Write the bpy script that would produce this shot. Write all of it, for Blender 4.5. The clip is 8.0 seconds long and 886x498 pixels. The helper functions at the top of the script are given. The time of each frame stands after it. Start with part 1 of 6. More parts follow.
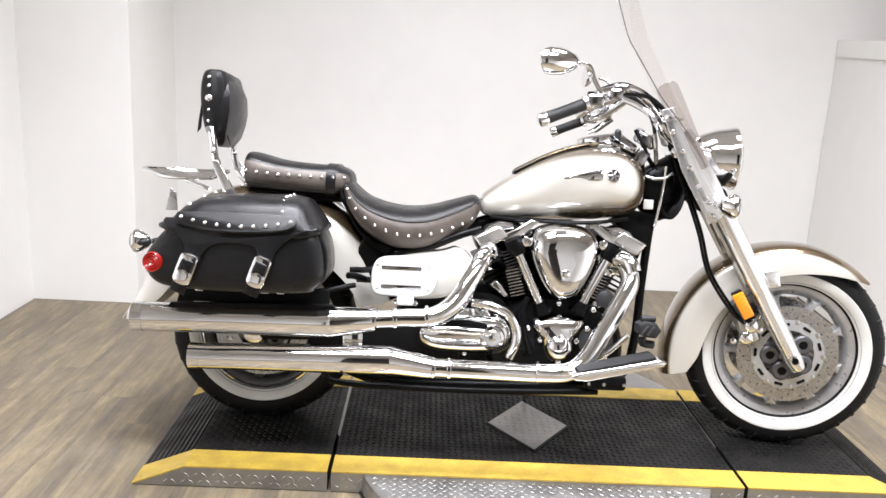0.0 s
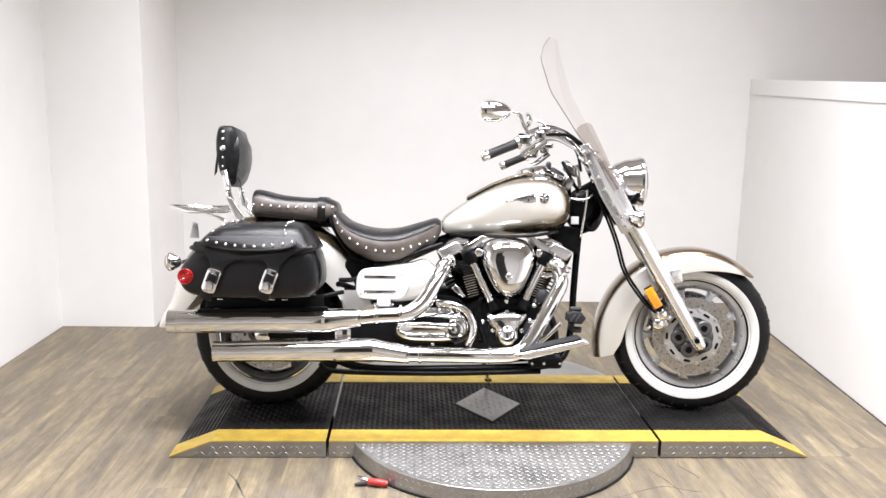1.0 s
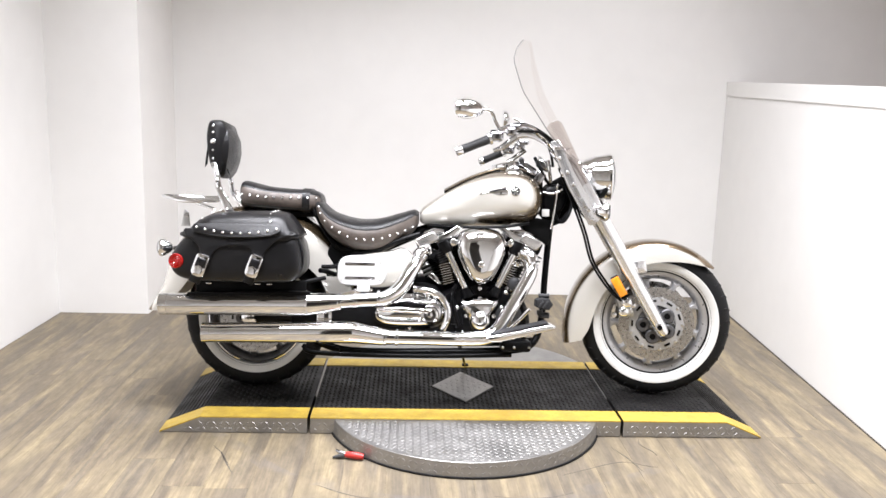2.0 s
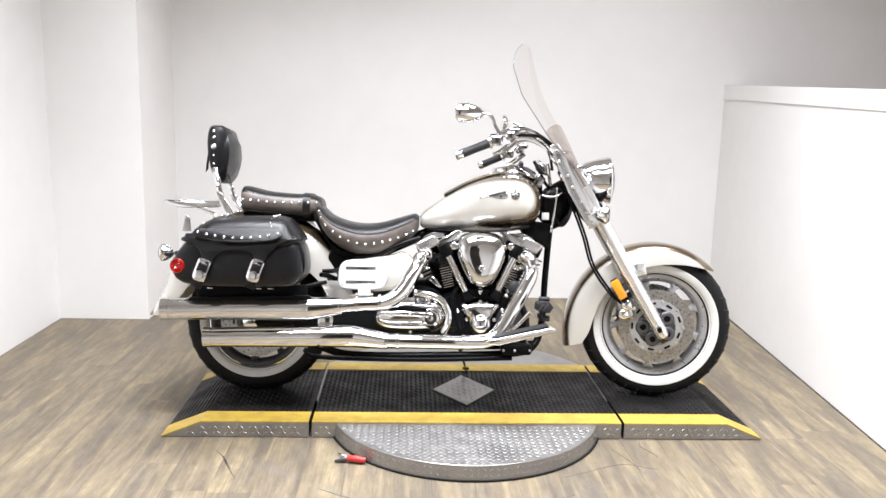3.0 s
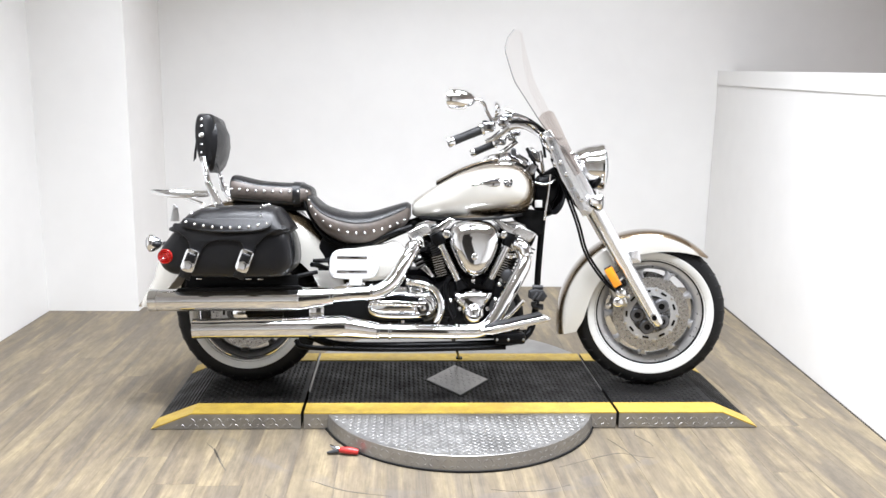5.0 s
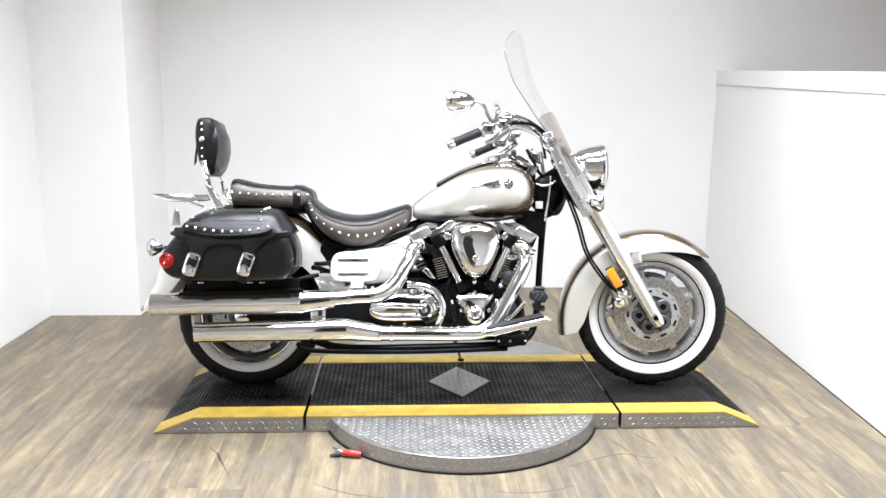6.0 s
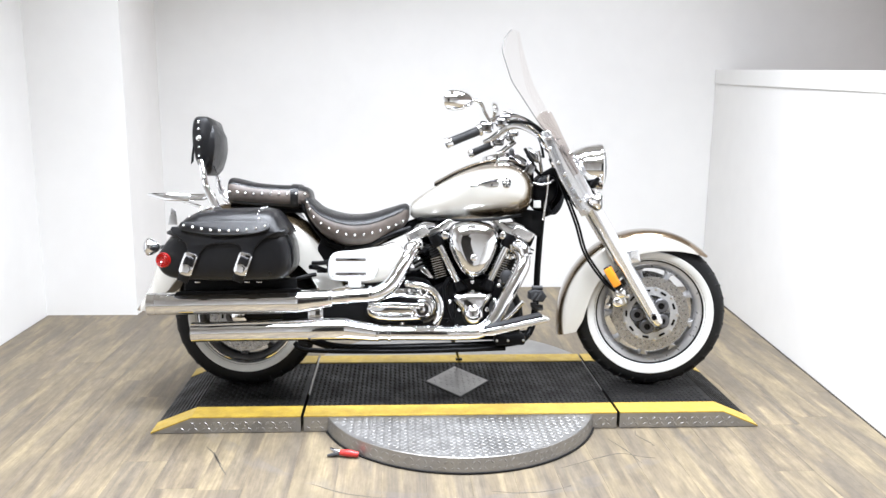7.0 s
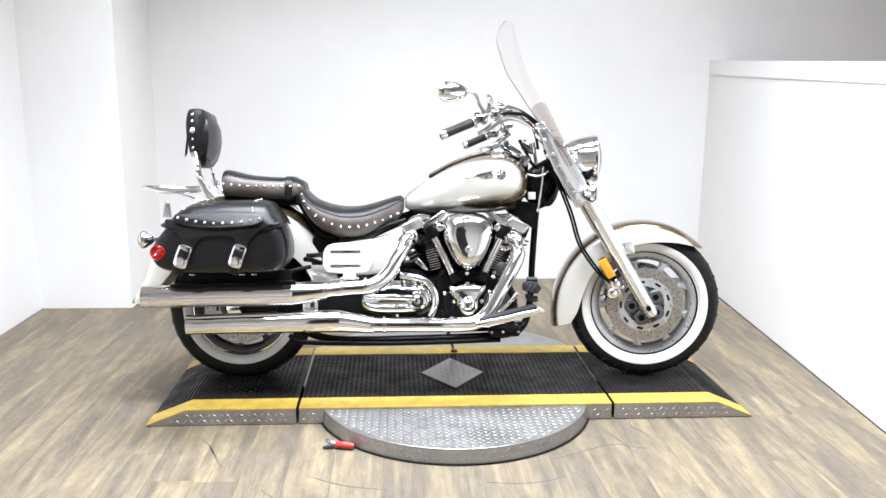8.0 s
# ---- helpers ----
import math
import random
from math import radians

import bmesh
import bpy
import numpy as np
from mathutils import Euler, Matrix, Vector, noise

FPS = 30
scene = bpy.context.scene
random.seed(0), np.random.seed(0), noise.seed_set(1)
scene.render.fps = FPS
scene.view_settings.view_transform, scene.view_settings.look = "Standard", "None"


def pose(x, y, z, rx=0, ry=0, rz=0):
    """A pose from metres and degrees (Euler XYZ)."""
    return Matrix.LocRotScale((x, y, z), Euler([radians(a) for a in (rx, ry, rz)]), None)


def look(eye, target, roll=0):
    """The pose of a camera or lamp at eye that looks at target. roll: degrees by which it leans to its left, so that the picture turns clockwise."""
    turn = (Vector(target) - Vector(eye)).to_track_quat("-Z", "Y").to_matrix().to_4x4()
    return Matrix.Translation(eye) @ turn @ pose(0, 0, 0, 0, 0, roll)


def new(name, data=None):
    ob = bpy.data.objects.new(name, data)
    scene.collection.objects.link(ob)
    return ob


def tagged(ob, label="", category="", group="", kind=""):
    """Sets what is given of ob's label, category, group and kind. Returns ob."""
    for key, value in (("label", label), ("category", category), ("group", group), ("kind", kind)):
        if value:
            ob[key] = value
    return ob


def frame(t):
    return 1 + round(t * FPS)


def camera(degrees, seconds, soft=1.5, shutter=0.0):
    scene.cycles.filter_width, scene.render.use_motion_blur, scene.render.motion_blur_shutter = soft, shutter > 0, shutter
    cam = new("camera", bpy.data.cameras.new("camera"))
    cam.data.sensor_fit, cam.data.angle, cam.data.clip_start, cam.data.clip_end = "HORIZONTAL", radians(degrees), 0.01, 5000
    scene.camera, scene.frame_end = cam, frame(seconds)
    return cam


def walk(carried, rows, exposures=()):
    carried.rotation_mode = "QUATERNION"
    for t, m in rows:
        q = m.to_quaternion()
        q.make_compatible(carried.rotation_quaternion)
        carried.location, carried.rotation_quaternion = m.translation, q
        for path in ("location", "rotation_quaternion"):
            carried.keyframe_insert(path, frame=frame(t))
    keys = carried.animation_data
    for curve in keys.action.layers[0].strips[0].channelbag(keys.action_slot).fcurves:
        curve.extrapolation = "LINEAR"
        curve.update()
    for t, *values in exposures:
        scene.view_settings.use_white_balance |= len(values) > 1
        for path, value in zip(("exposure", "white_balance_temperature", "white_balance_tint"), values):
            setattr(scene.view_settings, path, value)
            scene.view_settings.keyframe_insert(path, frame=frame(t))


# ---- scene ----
cam = camera(57.3, 8.0)
PATH = [
    (0, (-0.257, -2.596, 1.261), (-0.207, -0.65, 0.802), 3.0),
    (0.2, (-0.240, -2.758, 1.270), (-0.158, -0.805, 0.849), 2.5),
    (0.5, (-0.249, -2.976, 1.283), (-0.124, -1.023, 0.871), 2.6),
    (0.7, (-0.247, -3.090, 1.298), (-0.134, -1.133, 0.898), 2.0),
    (1, (-0.211, -3.242, 1.309), (-0.126, -1.277, 0.944), 1.1),
    (1.2, (-0.165, -3.315, 1.292), (-0.063, -1.355, 0.909), 1.9),
    (1.5, (-0.135, -3.406, 1.3), (-0.05, -1.442, 0.936), 2.0),
    (1.7, (-0.126, -3.424, 1.305), (-0.039, -1.460, 0.936), 1.7),
    (2.8, (-0.144, -3.447, 1.304), (-0.056, -1.480, 0.952), 1.6),
    (3, (-0.139, -3.446, 1.304), (-0.047, -1.48, 0.949), 1.4),
    (3.5, (-0.148, -3.431, 1.299), (-0.062, -1.467, 0.933), 1.5),
    (4, (-0.139, -3.418, 1.292), (-0.055, -1.456, 0.912), 1.3),
    (4.5, (-0.141, -3.408, 1.298), (-0.043, -1.447, 0.921), 1.2),
    (4.7, (-0.136, -3.408, 1.292), (-0.031, -1.448, 0.912), 1.2),
    (5.8, (-0.132, -3.411, 1.293), (-0.023, -1.449, 0.918), 0.7),
    (6, (-0.134, -3.41, 1.295), (-0.027, -1.449, 0.919), 0.6),
    (6.5, (-0.132, -3.404, 1.296), (-0.021, -1.445, 0.911), 0.5),
    (7, (-0.133, -3.401, 1.292), (-0.021, -1.44, 0.915), 0.6),
    (7.5, (-0.132, -3.402, 1.294), (-0.016, -1.443, 0.907), 0.5),
    (8, (-0.13, -3.402, 1.291), (-0.007, -1.445, 0.895), 0.5),
]
EXPOSURES = [(0, 0.06, 6030, 13), (1, 0.10, 6050, 14), (3.5, 0.08, 5930, 12), (4.5, 0.10, 5850, 11), (6.5, 0.20, 5750, 10), (8, 0.24, 5700, 10)]
walk(cam, [(t, look(eye, target, roll)) for t, eye, target, roll in PATH], EXPOSURES)

# ---- world and light ----
world = bpy.data.worlds.new("world")
scene.world = world
world.use_nodes = True
world.node_tree.nodes["Background"].inputs[0].default_value = (1.0, 0.97, 0.93, 1)
world.node_tree.nodes["Background"].inputs[1].default_value = 0.25


# ---- materials ----
def material(name, colour, rough=0.5, metal=0.0, coat=0.0, spec=0.5, vary=0.0, scale=8.0, bump=0.0, bump_scale=60.0,
             rough_vary=0.0, second=None, stretch=(1, 1, 1), detail=6.0):
    """Principled surface with cloudy colour change at two scales, roughness change and fine relief, in object metres."""
    m = bpy.data.materials.new(name)
    m.use_nodes = True
    nt = m.node_tree
    b = nt.nodes["Principled BSDF"]
    b.inputs["Base Color"].default_value = (*colour, 1)
    b.inputs["Roughness"].default_value = rough
    b.inputs["Metallic"].default_value = metal
    b.inputs["Coat Weight"].default_value = coat
    b.inputs["Coat Roughness"].default_value = 0.04
    b.inputs["Specular IOR Level"].default_value = spec
    tc = nt.nodes.new("ShaderNodeTexCoord")
    mp = nt.nodes.new("ShaderNodeMapping")
    mp.inputs["Scale"].default_value = stretch
    nt.links.new(tc.outputs["Object"], mp.inputs["Vector"])

    def cloud(s, d=detail):
        n = nt.nodes.new("ShaderNodeTexNoise")
        n.inputs["Scale"].default_value = s
        n.inputs["Detail"].default_value = d
        nt.links.new(mp.outputs["Vector"], n.inputs["Vector"])
        return n.outputs["Fac"]

    if vary or second:
        other = second or tuple(c * (1 - vary) for c in colour)
        ramp = nt.nodes.new("ShaderNodeValToRGB")
        ramp.color_ramp.elements[0].position, ramp.color_ramp.elements[1].position = 0.35, 0.68
        ramp.color_ramp.elements[0].color, ramp.color_ramp.elements[1].color = (*other, 1), (*colour, 1)
        mix = nt.nodes.new("ShaderNodeMath")
        mix.operation = "ADD"
        half = nt.nodes.new("ShaderNodeMath")
        half.operation = "MULTIPLY_ADD"
        half.inputs[1].default_value, half.inputs[2].default_value = 0.5, -0.25
        nt.links.new(cloud(scale * 7), half.inputs[0])
        nt.links.new(cloud(scale), mix.inputs[0])
        nt.links.new(half.outputs[0], mix.inputs[1])
        nt.links.new(mix.outputs[0], ramp.inputs["Fac"])
        nt.links.new(ramp.outputs["Color"], b.inputs["Base Color"])
    if rough_vary:
        mr = nt.nodes.new("ShaderNodeMapRange")
        mr.inputs["From Min"].default_value, mr.inputs["From Max"].default_value = 0.3, 0.7
        mr.inputs["To Min"].default_value, mr.inputs["To Max"].default_value = max(0.02, rough - rough_vary), rough + rough_vary
        nt.links.new(cloud(scale * 2.3), mr.inputs["Value"])
        nt.links.new(mr.outputs["Result"], b.inputs["Roughness"])
    if bump:
        bp = nt.nodes.new("ShaderNodeBump")
        bp.inputs["Strength"].default_value = bump
        bp.inputs["Distance"].default_value = 0.002
        nt.links.new(cloud(bump_scale), bp.inputs["Height"])
        nt.links.new(bp.outputs["Normal"], b.inputs["Normal"])
    return m


def two_tone(name, cream, gold, rule, soft=0.004):
    """Pearl paint whose second colour covers where rule(x, y, z nodes) is above zero: a sprayed scheme with a soft edge."""
    m = material(name, cream, rough=0.22, coat=1.0, metal=0.15)
    nt = m.node_tree
    b = nt.nodes["Principled BSDF"]
    tc = nt.nodes.new("ShaderNodeTexCoord")
    sep = nt.nodes.new("ShaderNodeSeparateXYZ")
    nt.links.new(tc.outputs["Object"], sep.inputs[0])

    def op(kind, a, c=None, d=None):
        n = nt.nodes.new("ShaderNodeMath")
        n.operation = kind
        for i, v in enumerate((a, c, d)):
            if v is None:
                continue
            if isinstance(v, (int, float)):
                n.inputs[i].default_value = v
            else:
                nt.links.new(v, n.inputs[i])
        return n.outputs[0]

    value = rule(op, sep.outputs[0], sep.outputs[1], sep.outputs[2])
    mr = nt.nodes.new("ShaderNodeMapRange")
    mr.inputs["From Min"].default_value, mr.inputs["From Max"].default_value = -soft, soft
    nt.links.new(value, mr.inputs["Value"])
    flake = nt.nodes.new("ShaderNodeTexNoise")
    flake.inputs["Scale"].default_value = 900
    mixf = nt.nodes.new("ShaderNodeMixRGB")
    mixf.blend_type = "MULTIPLY"
    mixf.inputs[0].default_value = 0.25
    nt.links.new(tc.outputs["Object"], flake.inputs["Vector"])
    mix = nt.nodes.new("ShaderNodeMixRGB")
    mix.inputs[1].default_value, mix.inputs[2].default_value = (*cream, 1), (*gold, 1)
    nt.links.new(mr.outputs["Result"], mix.inputs[0])
    nt.links.new(mix.outputs[0], mixf.inputs[1])
    nt.links.new(flake.outputs["Color"], mixf.inputs[2])
    nt.links.new(mixf.outputs[0], b.inputs["Base Color"])
    mt = nt.nodes.new("ShaderNodeMapRange")
    mt.inputs["To Min"].default_value, mt.inputs["To Max"].default_value = 0.15, 0.8
    nt.links.new(mr.outputs["Result"], mt.inputs["Value"])
    nt.links.new(mt.outputs["Result"], b.inputs["Metallic"])
    return m


def glass(name, tint, rough=0.0, ior=1.45):
    """Solid clear glass."""
    m = bpy.data.materials.new(name)
    m.use_nodes = True
    b = m.node_tree.nodes["Principled BSDF"]
    b.inputs["Base Color"].default_value = (*tint, 1)
    b.inputs["Roughness"].default_value = rough
    b.inputs["Transmission Weight"].default_value = 1.0
    b.inputs["IOR"].default_value = ior
    return m


def clear_sheet(name, tint, gloss=0.03):
    """Thin clear acrylic: light passes straight on, with a faint gloss."""
    m = bpy.data.materials.new(name)
    m.use_nodes = True
    nt = m.node_tree
    nt.nodes.remove(nt.nodes["Principled BSDF"])
    tr, gl, mx = (nt.nodes.new("ShaderNode" + k) for k in ("BsdfTransparent", "BsdfGlossy", "MixShader"))
    tr.inputs["Color"].default_value = (*tint, 1)
    gl.inputs["Roughness"].default_value = 0.03
    mx.inputs[0].default_value = gloss
    nt.links.new(tr.outputs[0], mx.inputs[1])
    nt.links.new(gl.outputs[0], mx.inputs[2])
    nt.links.new(mx.outputs[0], nt.nodes["Material Output"].inputs["Surface"])
    return m


def random_wood(name, cols):
    """Vinyl plank with printed oak grain, a colour of its own for each plank and scuffed gloss."""
    m = material(name, cols[0], rough=0.5, coat=0.04, spec=0.32)
    nt = m.node_tree
    b = nt.nodes["Principled BSDF"]
    tc = nt.nodes.new("ShaderNodeTexCoord")
    info = nt.nodes.new("ShaderNodeObjectInfo")
    shift = nt.nodes.new("ShaderNodeVectorMath")
    shift.operation = "MULTIPLY_ADD"
    comb = nt.nodes.new("ShaderNodeCombineXYZ")
    for i in range(3):
        nt.links.new(info.outputs["Random"], comb.inputs[i])
    shift.inputs[1].default_value = (37, 91, 53)
    nt.links.new(comb.outputs[0], shift.inputs[0])
    nt.links.new(tc.outputs["Object"], shift.inputs[2])
    mp = nt.nodes.new("ShaderNodeMapping")
    mp.inputs["Scale"].default_value = (1.3, 13, 1)
    nt.links.new(shift.outputs[0], mp.inputs["Vector"])
    big = nt.nodes.new("ShaderNodeTexNoise")
    big.inputs["Scale"].default_value, big.inputs["Detail"].default_value, big.inputs["Distortion"].default_value = 1.7, 8, 0.7
    nt.links.new(mp.outputs[0], big.inputs["Vector"])
    mp2 = nt.nodes.new("ShaderNodeMapping")
    mp2.inputs["Scale"].default_value = (3, 70, 1)
    nt.links.new(shift.outputs[0], mp2.inputs["Vector"])
    fine = nt.nodes.new("ShaderNodeTexNoise")
    fine.inputs["Scale"].default_value, fine.inputs["Detail"].default_value = 2.2, 8
    nt.links.new(mp2.outputs[0], fine.inputs["Vector"])
    ramp = nt.nodes.new("ShaderNodeValToRGB")
    e = ramp.color_ramp.elements
    e[0].position, e[1].position = 0.28, 0.70
    e[0].color, e[1].color = (*cols[1], 1), (*cols[0], 1)
    k = e.new(0.5)
    k.color = (*cols[2], 1)
    nt.links.new(big.outputs["Fac"], ramp.inputs["Fac"])
    fr = nt.nodes.new("ShaderNodeMapRange")
    fr.inputs["From Min"].default_value, fr.inputs["From Max"].default_value = 0.3, 0.62
    fr.inputs["To Min"].default_value, fr.inputs["To Max"].default_value = 0.82, 1.05
    nt.links.new(fine.outputs["Fac"], fr.inputs["Value"])
    tone = nt.nodes.new("ShaderNodeMapRange")
    tone.inputs["To Min"].default_value, tone.inputs["To Max"].default_value = 0.94, 1.05
    nt.links.new(info.outputs["Random"], tone.inputs["Value"])
    mul = nt.nodes.new("ShaderNodeMath")
    mul.operation = "MULTIPLY"
    nt.links.new(fr.outputs[0], mul.inputs[0])
    nt.links.new(tone.outputs[0], mul.inputs[1])
    # printed strips within a plank: soft-edged cells of tan, grey-brown and mid tones
    mp3 = nt.nodes.new("ShaderNodeMapping")
    mp3.inputs["Scale"].default_value = (3.0, 21, 1)
    nt.links.new(shift.outputs[0], mp3.inputs["Vector"])
    cell = nt.nodes.new("ShaderNodeTexVoronoi")
    cell.feature = "SMOOTH_F1"
    cell.inputs["Scale"].default_value, cell.inputs["Smoothness"].default_value, cell.inputs["Randomness"].default_value = 1.0, 0.4, 1.0
    nt.links.new(mp3.outputs[0], cell.inputs["Vector"])
    pick = nt.nodes.new("ShaderNodeSeparateColor")
    nt.links.new(cell.outputs["Color"], pick.inputs[0])
    strips = nt.nodes.new("ShaderNodeValToRGB")
    se = strips.color_ramp.elements
    se[0].position, se[1].position = 0.15, 0.85
    se[0].color, se[1].color = (*cols[3], 1), (*cols[0], 1)
    sk = se.new(0.5)
    sk.color = (*cols[2], 1)
    nt.links.new(pick.outputs[0], strips.inputs["Fac"])
    blend = nt.nodes.new("ShaderNodeMixRGB")
    blend.inputs[0].default_value = 0.42
    nt.links.new(ramp.outputs["Color"], blend.inputs[1])
    nt.links.new(strips.outputs["Color"], blend.inputs[2])
    out = nt.nodes.new("ShaderNodeVectorMath")
    out.operation = "SCALE"
    nt.links.new(blend.outputs[0], out.inputs[0])
    nt.links.new(mul.outputs[0], out.inputs["Scale"])
    # a worn ring where wheels have turned round the platform, and grey scuffs
    geo = nt.nodes.new("ShaderNodeNewGeometry")
    away = nt.nodes.new("ShaderNodeVectorMath")
    away.operation = "DISTANCE"
    away.inputs[1].default_value = (0.10, 0.10, 0.0)
    nt.links.new(geo.outputs["Position"], away.inputs[0])
    dist = nt.nodes.new("ShaderNodeMath")
    dist.operation = "COMPARE"
    dist.inputs[1].default_value, dist.inputs[2].default_value = 1.075, 0.03
    wob = nt.nodes.new("ShaderNodeTexNoise")
    wob.inputs["Scale"].default_value, wob.inputs["Detail"].default_value = 3.0, 5
    nt.links.new(geo.outputs["Position"], wob.inputs["Vector"])
    add = nt.nodes.new("ShaderNodeMath")
    add.operation = "MULTIPLY_ADD"
    add.inputs[1].default_value = 0.16
    nt.links.new(wob.outputs["Fac"], add.inputs[0])
    less = nt.nodes.new("ShaderNodeMath")
    less.operation = "SUBTRACT"
    less.inputs[1].default_value = 0.08
    nt.links.new(away.outputs["Value"], less.inputs[0])
    nt.links.new(less.outputs[0], add.inputs[2])
    nt.links.new(add.outputs[0], dist.inputs[0])
    gate = nt.nodes.new("ShaderNodeMapRange")
    gate.inputs["From Min"].default_value, gate.inputs["From Max"].default_value = 0.46, 0.62
    gate.inputs["To Max"].default_value = 0.30
    wob2 = nt.nodes.new("ShaderNodeTexNoise")
    wob2.inputs["Scale"].default_value, wob2.inputs["Detail"].default_value = 9.0, 8
    nt.links.new(geo.outputs["Position"], wob2.inputs["Vector"])
    nt.links.new(wob2.outputs["Fac"], gate.inputs["Value"])
    amount = nt.nodes.new("ShaderNodeMath")
    amount.operation = "MULTIPLY"
    nt.links.new(dist.outputs[0], amount.inputs[0])
    nt.links.new(gate.outputs[0], amount.inputs[1])
    mot = nt.nodes.new("ShaderNodeTexNoise")
    mot.inputs["Scale"].default_value, mot.inputs["Detail"].default_value, mot.inputs["Distortion"].default_value = 3.4, 8, 0.8
    flat = nt.nodes.new("ShaderNodeMapping")
    flat.inputs["Scale"].default_value = (3.2, 0.8, 1)
    nt.links.new(geo.outputs["Position"], flat.inputs["Vector"])
    nt.links.new(flat.outputs[0], mot.inputs["Vector"])
    mr2 = nt.nodes.new("ShaderNodeMapRange")
    mr2.inputs["From Min"].default_value, mr2.inputs["From Max"].default_value = 0.36, 0.6
    mr2.inputs["To Min"].default_value, mr2.inputs["To Max"].default_value = 0.32, 0.0
    nt.links.new(mot.outputs["Fac"], mr2.inputs["Value"])
    dull = nt.nodes.new("ShaderNodeMixRGB")
    dull.inputs[2].default_value = (0.106, 0.088, 0.064, 1)
    nt.links.new(mr2.outputs[0], dull.inputs[0])
    # fine blotches and pinholes of the printed film
    dots = nt.nodes.new("ShaderNodeTexNoise")
    dots.inputs["Scale"].default_value, dots.inputs["Detail"].default_value, dots.inputs["Roughness"].default_value = 20.0, 8, 0.75
    spread = nt.nodes.new("ShaderNodeMapping")
    spread.inputs["Scale"].default_value = (1.6, 0.55, 1)
    nt.links.new(geo.outputs["Position"], spread.inputs["Vector"])
    nt.links.new(spread.outputs[0], dots.inputs["Vector"])
    dr = nt.nodes.new("ShaderNodeMapRange")
    dr.inputs["From Min"].default_value, dr.inputs["From Max"].default_value = 0.28, 0.72
    dr.inputs["To Min"].default_value, dr.inputs["To Max"].default_value = 0.69, 1.22
    nt.links.new(dots.outputs["Fac"], dr.inputs["Value"])
    speck = nt.nodes.new("ShaderNodeVectorMath")
    speck.operation = "SCALE"
    nt.links.new(out.outputs[0], speck.inputs[0])
    nt.links.new(dr.outputs[0], speck.inputs["Scale"])
    nt.links.new(speck.outputs[0], dull.inputs[1])
    worn = nt.nodes.new("ShaderNodeMixRGB")
    worn.inputs[2].default_value = (0.13, 0.12, 0.115, 1)
    nt.links.new(amount.outputs[0], worn.inputs[0])
    nt.links.new(dull.outputs[0], worn.inputs[1])
    nt.links.new(worn.outputs[0], b.inputs["Base Color"])
    rr = nt.nodes.new("ShaderNodeMapRange")
    rr.inputs["To Min"].default_value, rr.inputs["To Max"].default_value = 0.40, 0.62
    nt.links.new(big.outputs["Fac"], rr.inputs["Value"])
    nt.links.new(rr.outputs[0], b.inputs["Roughness"])
    bp = nt.nodes.new("ShaderNodeBump")
    bp.inputs["Strength"].default_value, bp.inputs["Distance"].default_value = 0.15, 0.001
    nt.links.new(fine.outputs["Fac"], bp.inputs["Height"])
    nt.links.new(bp.outputs["Normal"], b.inputs["Normal"])
    return m


WALL = material("white_wall_paint", (0.82, 0.81, 0.79), rough=0.6, vary=0.035, scale=1.2, bump=0.12, bump_scale=180)
TAUPE = material("taupe_wall_paint", (0.80, 0.715, 0.665), rough=0.65, vary=0.06, scale=1.0, bump=0.12, bump_scale=180)
# Pier side's wall colour is raised to offset the shade on it.
PIERLIFT = material("pier_wall_lightened", (0.86, 0.842, 0.82), rough=0.6, vary=0.04, scale=1.2, bump=0.12, bump_scale=180)
# Dark colour stands for an unlit hall, out of view.
DIM = material("unlit_hall_dark", (0.16, 0.15, 0.14), rough=0.7, vary=0.2, scale=1.0)
CEIL = material("ceiling_paint", (0.7, 0.68, 0.65), rough=0.8, vary=0.05, scale=2)
SUB = material("floor_joint", (0.14, 0.108, 0.073), rough=0.8, vary=0.3, scale=20)
PLANK = random_wood("vinyl_oak", [(0.280, 0.228, 0.138), (0.098, 0.080, 0.060), (0.170, 0.138, 0.094), (0.122, 0.106, 0.085)])
CHROME = material("chrome", (0.83, 0.835, 0.85), rough=0.05, metal=1.0, rough_vary=0.02, scale=12)
SATIN = material("brushed_alloy", (0.56, 0.56, 0.56), rough=0.32, metal=1.0, rough_vary=0.08, vary=0.12, scale=14)
SATIN2 = material("polished_alloy", (0.74, 0.74, 0.74), rough=0.16, metal=1.0, rough_vary=0.06, vary=0.08, scale=14)
CAST = material("cast_wheel_alloy", (0.48, 0.48, 0.49), rough=0.33, metal=0.55, rough_vary=0.08, vary=0.15, scale=18)
DISCM = material("brake_disc_steel", (0.41, 0.40, 0.385), rough=0.26, metal=0.9, rough_vary=0.08, vary=0.15, scale=30)
FORKM = material("fork_alloy", (0.80, 0.80, 0.80), rough=0.16, metal=0.82, rough_vary=0.05, vary=0.06, scale=10)
TREAD = material("diamond_plate_steel", (0.36, 0.352, 0.34), rough=0.40, metal=0.85, rough_vary=0.10, vary=0.18, scale=4.5, bump=0.1, bump_scale=90)
LUGM = material("worn_lug_steel", (0.36, 0.352, 0.342), rough=0.46, metal=0.85, rough_vary=0.1, vary=0.12, scale=9)
MAT = material("black_ramp_coating", (0.0105, 0.0098, 0.0094), spec=0.20, rough=0.5, vary=0.45, scale=5, rough_vary=0.12, bump=0.3, bump_scale=140)
YELLOW = material("yellow_line_paint", (0.46, 0.322, 0.045), rough=0.5, second=(0.35, 0.240, 0.040), scale=16, rough_vary=0.1, bump=0.2, bump_scale=120)
